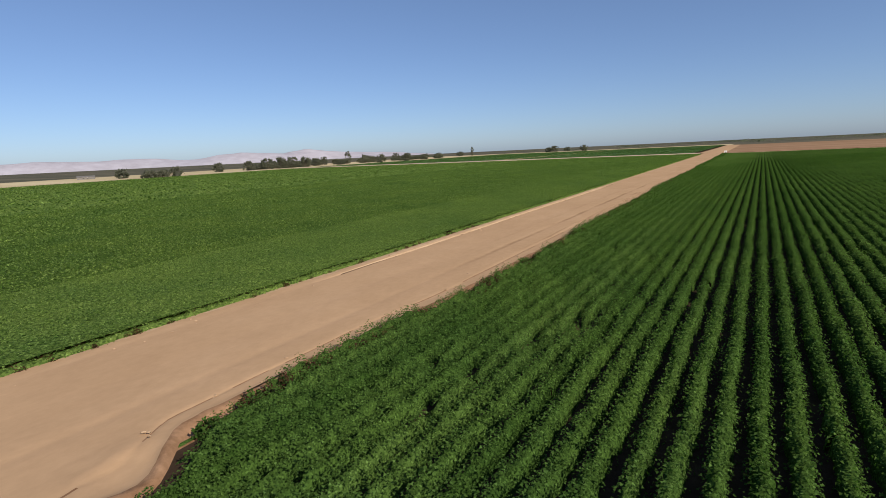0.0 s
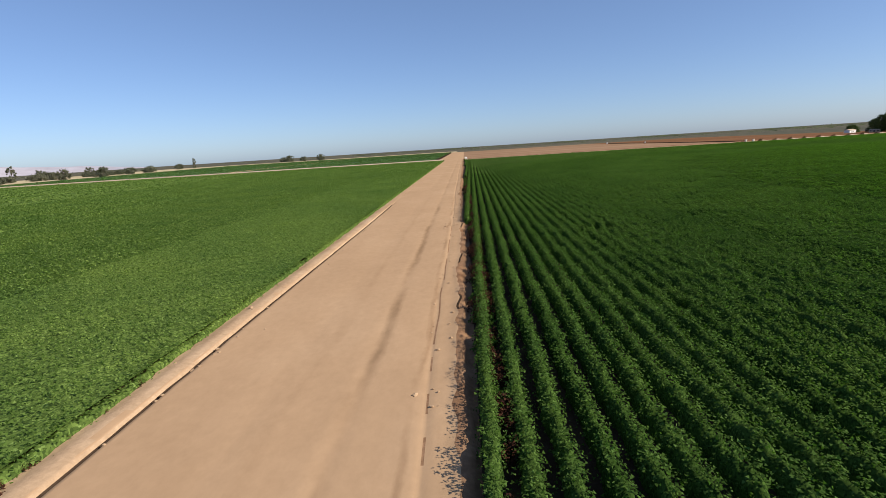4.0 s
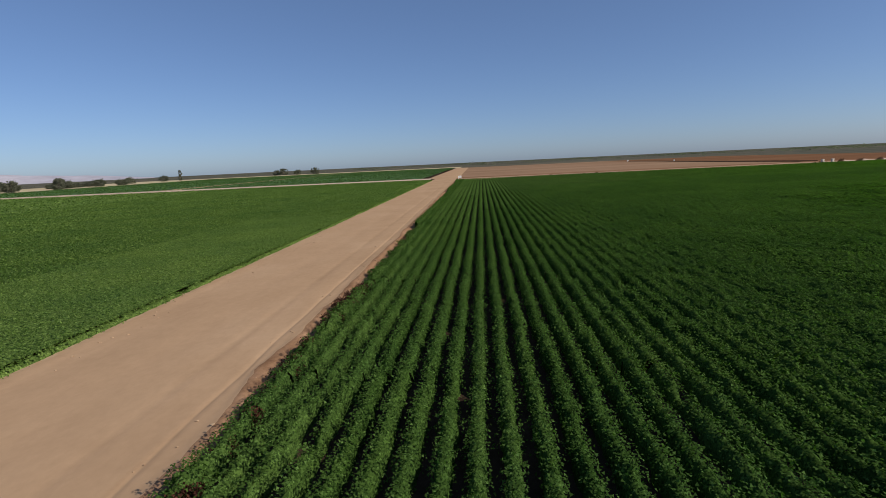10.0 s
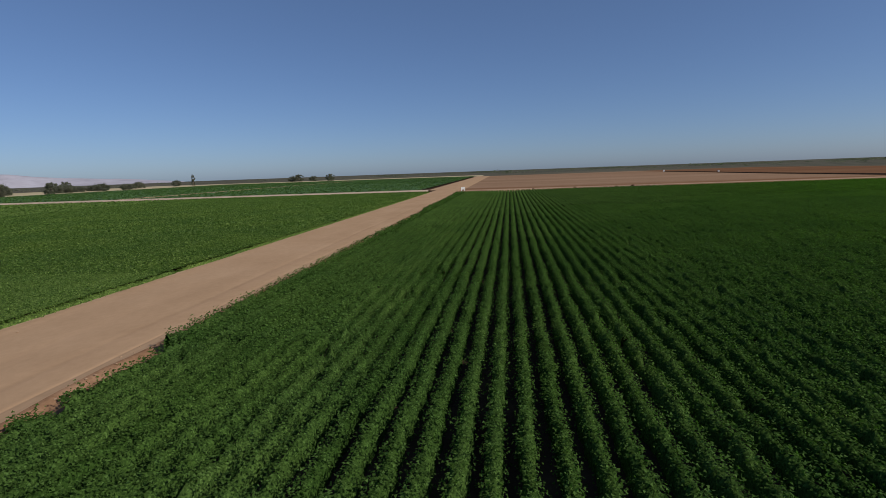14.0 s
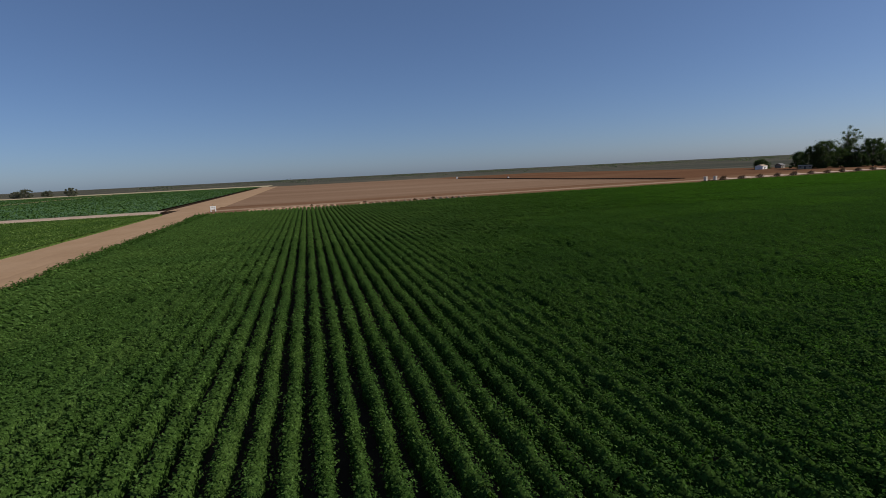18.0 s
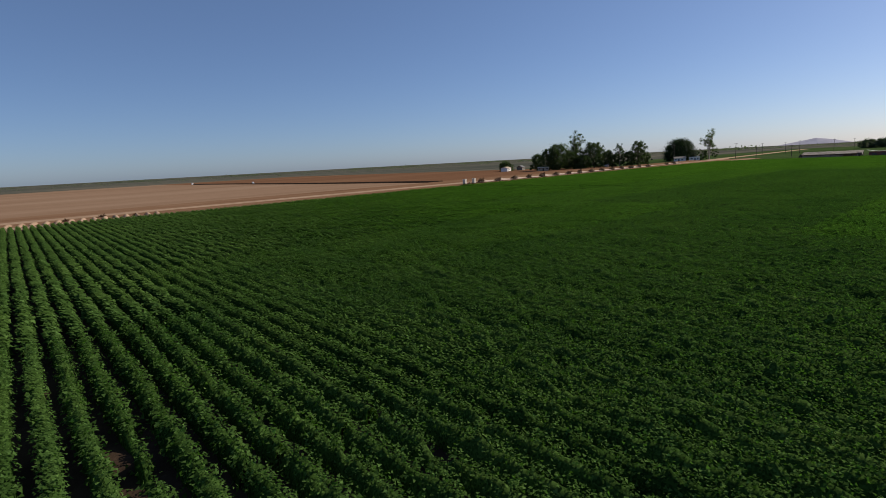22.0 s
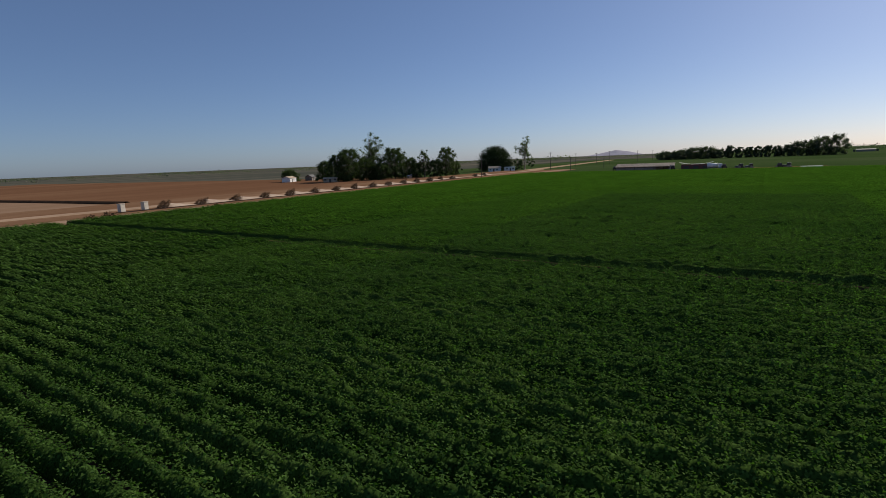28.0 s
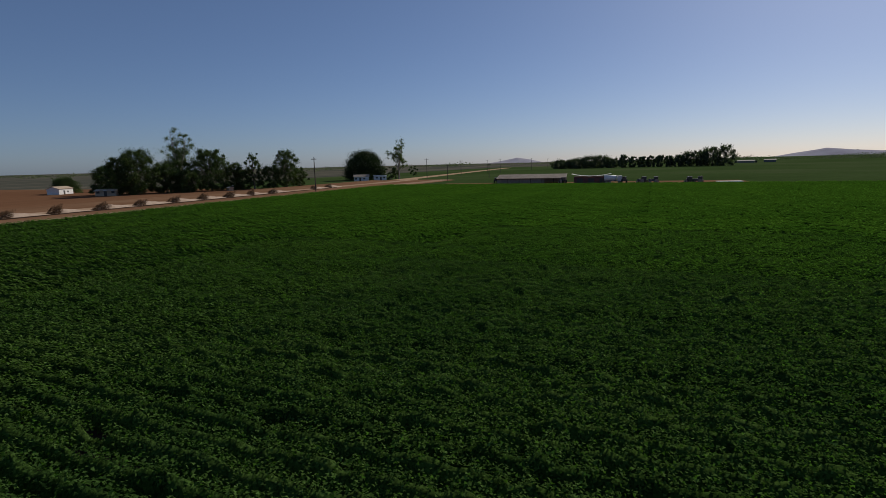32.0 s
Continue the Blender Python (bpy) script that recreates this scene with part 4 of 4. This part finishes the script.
def tall_eucalyptus(x, y, label, seed, limbs, trunk, leaf_size=0.5):
    """A slender pale trunk with long bare limbs that carry small open tufts; limbs: base height, reach along x and y, top height, spread of its tufts."""
    rng = np.random.default_rng(seed)
    t = thing("eucalyptus", label, "tree", pose(x, y, -0.12), "trees round the farmstead")
    chunks, pts, outs = [], [], []
    for low, rx, ry, top, wide, tufts in limbs:
        foot, tip = np.array([0.1 * rx, 0.1 * ry, low]), np.array([rx, ry, top])
        bend = foot + (tip - foot) * 0.55 + (0.16 * rx + rng.normal(0, 0.3), 0.16 * ry + rng.normal(0, 0.3), -0.04 * (top - low))
        r0 = trunk * 0.55
        chunks.append(tube_arrays([(0, 0, low * 0.85), foot, bend, tip], (r0, r0 * 0.9, r0 * 0.55, r0 * 0.2), 7))
        for _ in range(tufts):
            u = rng.uniform(0.55, 1.05)
            c = bend + (tip - bend) * ((u - 0.55) / 0.45) + rng.normal(0, 1, 3) * (wide * 0.5, wide * 0.5, wide * 0.35)
            chunks.append(tube_arrays([bend + (tip - bend) * max(0.0, u - 0.75), (bend + c) / 2 + (0, 0, 0.3), c], (r0 * 0.3, r0 * 0.2, r0 * 0.06), 5))
            n = int(rng.uniform(70, 150))
            d = rng.normal(0, 1, (n, 3))
            d /= np.linalg.norm(d, axis=1, keepdims=True)
            pts.append(c + d * np.abs(rng.normal(0, 0.75, (n, 1))) ** 0.8 * wide * rng.uniform(0.28, 0.55) * (1, 1, 0.8))
            outs.append(d + (0, 0, 0.2))
    chunks.append(tube_arrays([(0, 0, 0), (0.15, 0, limbs[0][0] * 0.5), (0, 0.1, limbs[0][0])], (trunk, trunk * 0.8, trunk * 0.6), 9))
    part("trunk", mesh_from("trunk", *join_arrays(chunks), M["pale_bark"], None, True), None, t)
    part("crown", mesh_from("crown", *leaf_quads(rng, np.concatenate(pts), np.concatenate(outs), leaf_size * 0.7, 0.8), M["euc_leaf"]), None, t)


tall_eucalyptus(373, 442.5, "tall eucalyptus with a long bare curving limb and thin top", 404, [(9, -3.5, -1.0, 25.5, 3.4, 9), (8, 2.4, -3.0, 23.0, 3.2, 12), (7, 0.3, 0.4, 19.0, 5.0, 26), (6, 3.5, 1.0, 15.5, 4.6, 22), (6, -1.5, 2.5, 14.0, 4.6, 20)], 0.55)
tall_eucalyptus(505, 408, "tall thin eucalyptus with an open ragged crown", 413, [(7, -3.6, 2.6, 17.0, 3.0, 9), (8, 1.6, -2.0, 23.2, 3.0, 9), (8, 2.0, 2.2, 20.0, 3.2, 10), (6, 0.4, 0.3, 15.0, 3.6, 18), (5, 2.6, -1.4, 11.0, 3.6, 12), (9, -1.0, -2.0, 22.0, 2.6, 7)], 0.6)
tree("ficus", "dense dark dome shaped tree behind a white house", 501, 430, 17.0, 12.8, 412, "dark_leaf", "bark", 190, 170, 0.6, 0.06, shape="dome")
tree("tree", "low bush beside the thin eucalyptus", 500, 411, 7.5, 5.0, 414, clumps=16, size=0.6, base=0.05)
for k, (x, y, h) in enumerate(((560, 452, 8), (575, 447, 9), (590, 440, 7.5), (548, 458, 7))):
    tree("tree", "small dark tree in a distant row", x, y, h, 3.5, 420 + k, clumps=12, per=70, size=0.8, base=0.12, group="distant trees")
# the wood line across the far green field
hedge = [(803, 366, 11, 7), (804, 355, 11, 7), (805, 345, 13, 8), (806, 334, 15, 9), (807, 322, 15.5, 9), (808, 311, 12, 6), (809, 300, 14, 5.5), (810, 291, 12, 5), (811, 282, 11.5, 5), (812, 273, 12, 5), (812, 264, 12.5, 5), (813, 255, 11.5, 5),
         (813, 246, 12, 5.5), (813, 236, 15, 8), (813, 226, 16.5, 9), (812, 215, 19, 9), (812, 205, 21, 9)]
for k, (x, y, h, s) in enumerate(hedge):
    h *= 0.82 if y > 305 else 0.95
    s *= 1.05 if 255 <= y <= 300 else 1.4
    tree("tree", "dark tree in a long shelter belt across the fields", x, y, h, s, 440 + k, "hazed_belt_leaf", "bark", 34, 140, 1.1, 0.03, group="shelter belt")
left_trees = [(-523, 228, 9, 6), (-460, 218, 6, 8), (-448, 236, 9, 6), (-452, 226, 6, 7), (-538, 351, 10, 6), (-516, 378, 11, 7), (-513, 405, 13, 9), (-512, 425, 14, 9), (-512, 445, 13.5, 9), (-512, 470, 13, 9), (-540, 520, 11, 6), (-560, 560, 12, 6), (-559, 617, 20, 5),
              (-590, 700, 13, 8), (-611, 828, 14, 8), (-479, 598, 12, 8), (-449, 626, 12, 7), (-500, 760, 9, 9), (-563, 918, 9, 10), (-572, 1033, 10, 9), (-548, 1048, 20, 4), (-378, 1130, 13, 9), (-395, 1140, 10, 9), (-290, 1055, 12, 8), (-345, 1120, 9, 8)]
fill = random.Random(31)
for k in range(26):
    u = fill.random()
    left_trees.append((-520 - 60 * fill.random() + 30 * u, 395 + 420 * u, fill.uniform(5, 10), fill.uniform(7, 11)))
for k, (x, y, h, s) in enumerate(left_trees):
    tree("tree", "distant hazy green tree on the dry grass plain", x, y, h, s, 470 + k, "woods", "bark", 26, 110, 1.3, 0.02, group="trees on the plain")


# ---- far woods, hills and mountains ----
def far_woods(seed, radius, a0, a1, count, h0, h1, gaps=0.0, fine=1.0, mat="woods"):
    rng = np.random.default_rng(seed)
    a = np.radians(rng.uniform(a0, a1, count))
    keep = np.sin(a * 23 + seed) + np.sin(a * 57) + rng.normal(0, 0.8, count) > -2.2 + gaps
    a = a[keep]
    r = radius * rng.uniform(0.85, 1.2, len(a))
    hs = rng.uniform(h0, h1, len(a)) * (1 + 0.4 * np.sin(a * 31)) * (1 + 0.8 * (rng.random(len(a)) < 0.05))
    chunks = []
    for ang, rad, h in zip(a, r, hs):
        n = int(34 * fine)
        d = rng.normal(0, 1, (n, 3)) * (h * 1.5, h * 1.5, h * 0.28)
        at = np.array([-math.sin(ang) * rad + 60, math.cos(ang) * rad + 150, h * 0.4]) + d
        at[:, 2] = np.clip(at[:, 2], 0.5, h * 0.9)
        chunks.append(leaf_quads(rng, at, rng.normal(0, 1, (n, 3)) + (0, 0, 0.4), h * 0.4 / fine, 0.5))
    return mesh_from("far_woods", *join_arrays(chunks), M[mat])


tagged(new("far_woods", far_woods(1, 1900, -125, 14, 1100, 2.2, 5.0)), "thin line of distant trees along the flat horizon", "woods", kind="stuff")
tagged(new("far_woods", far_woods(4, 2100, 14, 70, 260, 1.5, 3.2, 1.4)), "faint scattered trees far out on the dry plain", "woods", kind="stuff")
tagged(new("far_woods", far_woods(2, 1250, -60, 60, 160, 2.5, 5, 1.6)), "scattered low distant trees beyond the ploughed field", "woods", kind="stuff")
tagged(new("far_woods", far_woods(3, 1500, -118, -90, 240, 5, 9, 0.0, 2.0, "hazed_belt_leaf")), "dark distant tree belt beyond the green fields", "woods", kind="stuff")


def ridge(name, label, line, depth, seed):
    """A range of hills along points of x, y and height."""
    pts = np.array(line, float)
    u = np.linspace(0, len(pts) - 1, 60)
    xs, ys, hs = (np.interp(u, np.arange(len(pts)), pts[:, k]) for k in range(3))
    v, f, n = [], [], 9
    for i in range(60):
        away = np.array([xs[i], ys[i]]) / math.hypot(xs[i], ys[i])
        for k in range(n):
            w = k / (n - 1)
            e = math.sin(math.pi * w * 0.5) if k < n - 1 else 1
            bumpy = 1 + 0.16 * noise.noise((xs[i] * 0.004, ys[i] * 0.004, seed)) + 0.12 * noise.noise((xs[i] * 0.013, w * 3, seed))
            v.append((xs[i] + away[0] * depth * w, ys[i] + away[1] * depth * w, hs[i] * e * bumpy - 2))
    f = [(i * n + k, (i + 1) * n + k, (i + 1) * n + k + 1, i * n + k + 1) for i in range(59) for k in range(n - 1)]
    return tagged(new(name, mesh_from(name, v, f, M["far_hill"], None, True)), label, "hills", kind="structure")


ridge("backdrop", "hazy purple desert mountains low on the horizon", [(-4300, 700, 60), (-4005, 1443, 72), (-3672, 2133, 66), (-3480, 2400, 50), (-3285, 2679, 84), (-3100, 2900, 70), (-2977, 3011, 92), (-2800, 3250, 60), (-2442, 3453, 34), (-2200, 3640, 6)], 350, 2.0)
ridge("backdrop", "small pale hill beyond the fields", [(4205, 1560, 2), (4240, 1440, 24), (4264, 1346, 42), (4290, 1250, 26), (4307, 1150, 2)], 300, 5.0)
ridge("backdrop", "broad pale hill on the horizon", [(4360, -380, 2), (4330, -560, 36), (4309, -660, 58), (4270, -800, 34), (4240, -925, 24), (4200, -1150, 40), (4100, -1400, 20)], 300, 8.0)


# ---- poles ----
def utility_pole(x, y, h, turn):
    t = thing("utility_pole", "dark wooden utility pole with a crossarm beside the lane", "pole", pose(x, y, -0.15, 0, 0, turn), "poles along the lane")
    part("shaft", mesh_from("shaft", *tube_arrays([(0, 0, 0), (0, 0, h * 0.5), (0, 0, h)], (0.19, 0.16, 0.12), 10), M["pole"], None, True), None, t)
    b = bmesh.new()
    box(b, 2.6, 0.12, 0.14, 0, 0.12, h - 0.75, bevel=0.01)
    arm = part("crossarm", b, M["pole"], t)
    for k in (-1.15, -0.45, 0.45, 1.15):
        part("insulator", mesh_from("insulator", *tube_arrays([(k, 0.12, h - 0.62), (k, 0.12, h - 0.5), (k, 0.12, h - 0.36)], (0.05, 0.08, 0.03), 7), M["grey_wall"], None, True), None, arm)


for x, y, h in ((363, 366, 12.2), (488, 381, 12), (466, 359, 8.5), (560, 388, 11), (504, 349, 8.5), (640, 384, 12), (752, 385, 12), (863, 392, 12), (663, 403, 11)):
    utility_pole(x, y, h, 80)


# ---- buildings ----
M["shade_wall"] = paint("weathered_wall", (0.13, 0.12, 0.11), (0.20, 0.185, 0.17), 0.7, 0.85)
M["dull_roof"] = paint("dull_roof", (0.10, 0.095, 0.09), (0.16, 0.15, 0.14), 0.5, 0.8)
M["tan_wall"] = paint("tan_wall", (0.38, 0.28, 0.19), (0.48, 0.37, 0.26), 0.8, 0.8)
def house(name, label, x, y, turn, lx, ly, wall_h, roof_h, wall_mat, roof_mat, openings, category="house", group=""):
    """A gabled building with its ridge along its own x; openings: (side, along, width, height, sill)."""
    t = thing(name, label, category, pose(x, y, -0.1, 0, 0, turn), group)
    b = bmesh.new()
    box(b, lx, ly, wall_h)
    for s in (-1, 1):
        p = [b.verts.new((s * lx / 2, k * ly / 2, z)) for k, z in ((-1, wall_h), (1, wall_h))] + [b.verts.new((s * lx / 2, 0, wall_h + roof_h * 0.94))]
        b.faces.new(p)
    part("wall", b, M[wall_mat], t)
    pitch = math.degrees(math.atan2(roof_h, ly / 2))
    run = math.hypot(roof_h, ly / 2) + 0.35
    for s in (-1, 1):
        b = bmesh.new()
        box(b, lx + 0.8, run, 0.08, 0, s * (ly / 4 + 0.12), wall_h + roof_h / 2 - 0.05, 0, 0.0, -s * pitch)
        part("roof", b, M[roof_mat], t)
    for side, along, w, h, sill in openings:
        win = "window" if sill > 0.2 else "door"
        b = bmesh.new()
        sgn = -1 if side in ("front", "left") else 1
        if side in ("front", "back"):
            box(b, w, 0.10, h, along, sgn * (ly / 2 + 0.02), sill, bevel=0.01)
        else:
            box(b, 0.10, w, h, sgn * (lx / 2 + 0.02), along, sill, bevel=0.01)
        o = part(win, b, M["glass"] if win == "window" else M["dark_wall"], t)
        b = bmesh.new()
        if side in ("front", "back"):
            box(b, w + 0.2, 0.14, 0.1, along, sgn * (ly / 2 + 0.03), sill + h, bevel=0.01)
        else:
            box(b, 0.14, w + 0.2, 0.1, sgn * (lx / 2 + 0.03), along, sill + h, bevel=0.01)
        part("lintel", b, M["white"], o)
    return t


house("house", "small white gabled shed on the bare field edge", 354, 491, 25, 9.0, 5.0, 2.4, 0.9, "white", "tan_wall", [("front", -1.2, 0.9, 1.6, 0), ("front", 1.1, 0.8, 0.6, 0.8)])
house("house", "low tan house under large trees", 345, 448, -55, 7.0, 4.5, 1.9, 0.6, "tan_wall", "tan_wall", [("front", -2.5, 1.1, 1.0, 1.0), ("front", 0, 1.0, 2.0, 0), ("front", 2.6, 1.1, 1.0, 1.0)])
house("house", "low white gabled house before a dome shaped tree", 482, 421, -58, 8.5, 5, 2.4, 1.2, "white", "grey_wall", [("front", -3.2, 1.2, 0.9, 0.9), ("front", -0.8, 1.0, 1.9, 0), ("front", 1.6, 1.2, 0.9, 0.9)])
house("house", "small grey hut behind the farmstead trees", 374, 494, 20, 6.0, 4.5, 2.2, 1.3, "grey_wall", "dull_roof", [("front", -1.2, 0.9, 1.9, 0), ("front", 1.3, 1.0, 0.8, 0.9)])
house("mobile_home", "white box shaped mobile home beside a gabled house", 490, 413, -58, 7.5, 3.0, 2.7, 0.15, "white", "white", [("front", -2.0, 1.2, 0.9, 1.1), ("front", 0.4, 0.9, 2.0, 0), ("front", 2.4, 1.1, 0.9, 1.1)], "mobile home")
house("caravan", "tall white caravan parked among trees", 379, 421, 60, 2.6, 1.8, 1.3, 0.2, "tan_wall", "white", [("front", 0.9, 0.8, 1.8, 0), ("front", -1.0, 1.2, 0.7, 1.3)], "caravan")
house("house", "long pale farm building far across the fields", 1030, 162, 85, 20, 8, 2.6, 1.0, "grey_wall", "grey_wall", [("front", k * 6, 2.5, 2.6, 0) for k in (-2, -1, 0, 1, 2)], "barn")
house("house", "pale distant barn beside a dark belt of trees", 1060, 130, 85, 14, 8, 3.0, 1.2, "shade_wall", "grey_wall", [("front", k * 5, 2.2, 2.6, 0) for k in (-1, 0, 1)], "barn")
house("house", "low dark distant barn on the dry plain", -597, 231, 60, 16, 7, 2.6, 1.2, "shade_wall", "dull_roof", [("front", -2, 1.2, 1.0, 1.0), ("front", 1.5, 1.0, 2.0, 0)])


def open_shed(label, x, y, turn, length, depth, h):
    t = thing("farm_shed", label, "shed", pose(x, y, -0.1, 0, 0, turn))
    bays = max(2, round(length / 4.5))
    for k in range(bays + 1):
        for s, hh in ((-1, h - 0.45), (1, h + 0.95)):
            b = bmesh.new()
            box(b, 0.2, 0.2, hh, -length / 2 + k * length / bays, s * depth / 2, 0, bevel=0.02)
            part("post", b, M["pole"], t)
    b = bmesh.new()
    n = int(length / 0.35)
    tilt = 0.6 / depth
    vs = [b.verts.new((-length / 2 - 0.4 + i * (length + 0.8) / n, s * (depth / 2 + 0.5), h + 0.3 + s * 0.75 + (0.035 if i % 2 else -0.035))) for i in range(n + 1) for s in (-1, 1)]
    for i in range(n):
        b.faces.new((vs[2 * i], vs[2 * i + 2], vs[2 * i + 3], vs[2 * i + 1]))
    bmesh.ops.solidify(b, geom=b.faces[:], thickness=0.05)
    part("roof", b, M["sheet"], t)
    b = bmesh.new()
    box(b, length, 0.12, h + 0.4, 0, depth / 2 - 0.2, 0)
    part("wall", b, M["grey_wall"], t)
    b = bmesh.new()
    box(b, length * 0.7, 0.10, h * 0.6, -length * 0.15, -depth / 2 + 0.2, 0)
    part("front_wall", b, M["grey_wall"], t)
    for s in (-1, 1):
        b = bmesh.new()
        box(b, 0.12, depth - 0.5, h - 0.5, s * (length / 2 - 0.15), 0, 0)
        part("end_wall", b, M["grey_wall"], t)
    return t


open_shed("long low grey corrugated farm shed with an open dark end", 430, 306, -83, 28, 8, 2.5)
shop = thing("farm_building", "dark red farm building with a pale sagging canvas roof", "building", pose(425, 281, -0.1, 0, 0, -83))
b = bmesh.new()
box(b, 13, 7, 2.6)
part("wall", b, M["red_wall"], shop)
b = bmesh.new()
n = 16
top = [[b.verts.new((-7.5 + 15 * i / n, s * 4.0, 2.75 + 0.9 * abs(2 * i / n - 1) ** 2.2)) for s in (-1, 1)] for i in range(n + 1)]
for i in range(n):
    b.faces.new((top[i][0], top[i + 1][0], top[i + 1][1], top[i][1]))
bmesh.ops.solidify(b, geom=b.faces[:], thickness=0.12)
part("roof", b, M["white"], shop, "pale canvas roof with upturned ends")
for k in (-4.2, 0.0, 4.2):
    b = bmesh.new()
    box(b, 2.2, 0.12, 1.9, k, -3.53, 0.05)
    part("door", b, M["dark_wall"], shop)


def wheel(parent, x, y, r, w):
    v, f = tube_arrays([(x, y - w / 2, r), (x, y + w / 2, r)], (r, r), 18)
    ty = part("tyre", mesh_from("tyre", v, f, M["rubber"], None, True), None, parent)
    b = bmesh.new()
    for s in (-1, 1):
        ring = [b.verts.new((x + 0.96 * r * math.cos(k * math.pi / 9), y + s * w / 2, r + 0.96 * r * math.sin(k * math.pi / 9))) for k in range(18)]
        b.faces.new(ring if s > 0 else ring[::-1])
    part("rim", b, M["grey_wall"], ty)


def tractor(x, y, turn, label):
    t = thing("tractor", label, "tractor", pose(x, y, -0.1, 0, 0, turn), "machines in the farmyard")
    b = bmesh.new()
    box(b, 1.9, 0.8, 0.8, 0.9, 0, 0.75, bevel=0.1)
    part("bonnet", b, M["metal"], t)
    b = bmesh.new()
    box(b, 1.3, 1.4, 1.4, -0.7, 0, 0.9, bevel=0.1)
    part("cab", b, M["dark_wall"], t)
    b = bmesh.new()
    box(b, 1.5, 1.55, 0.1, -0.7, 0, 2.3, bevel=0.03)
    part("cab_roof", b, M["metal"], t)
    for s in (-0.85, 0.85):
        wheel(t, -0.8, s, 0.8, 0.45)
        wheel(t, 1.4, s, 0.5, 0.3)


for k, (x, y, a) in enumerate(((421, 268.5, 10), (419, 262, 60), (419, 258, 100), (416, 246.5, 20), (417, 243.5, 75), (424, 292, 40), (432, 322, 15))):
    tractor(x, y, a, "dark farm tractor parked on the bare yard")

truck = thing("tank_truck", "white tank truck parked beside the farm building", "truck", pose(421, 272.5, -0.1, 0, 0, -80))
b = bmesh.new()
box(b, 6.5, 0.9, 0.25, 0, 0, 0.8, bevel=0.03)
part("chassis", b, M["metal"], truck)
b = bmesh.new()
box(b, 1.7, 2.2, 1.9, 2.4, 0, 0.9, bevel=0.15)
cab = part("cab", b, M["white"], truck)
b = bmesh.new()
box(b, 0.06, 1.9, 0.7, 3.26, 0, 1.9)
part("windscreen", b, M["glass"], cab)
v, f = tube_arrays([(-3.2, 0, 2.0), (-3.1, 0, 2.0), (1.2, 0, 2.0), (1.3, 0, 2.0)], (0.2, 1.05, 1.05, 0.2), 20)
part("tank", mesh_from("tank", v, f, M["white"], None, True), None, truck)
for wx in (-2.4, -1.2, 2.3):
    for s in (-0.95, 0.95):
        wheel(truck, wx, s, 0.48, 0.3)

trailer = thing("flat_trailer", "long low trailer under a bright white cover", "trailer", pose(402, 235, -0.1, 0, 0, -84))
b = bmesh.new()
box(b, 7.6, 2.4, 0.25, 0, 0, 0.5, bevel=0.02)
part("bed", b, M["metal"], trailer)
b = bmesh.new()
box(b, 7.4, 2.5, 0.5, 0, 0, 0.75, bevel=0.2)
part("cover", b, M["white"], trailer)
for wx in (-2.8, -1.8, 2.6):
    for s in (-1.0, 1.0):
        wheel(trailer, wx, s, 0.36, 0.25)

yard_line = [(412 - 0.1 * (y - 280), y) for y in np.arange(226, 345, 4.0)]
strip("yard", yard_line, [(-26, -0.1, 0), (-22, -0.04, 0), (-10, 0.0, 0), (4, 0.0, 0), (9, -0.1, 0)], [M["lane"]], "bare tan dirt farmyard behind the cotton", "yard", 1.5)
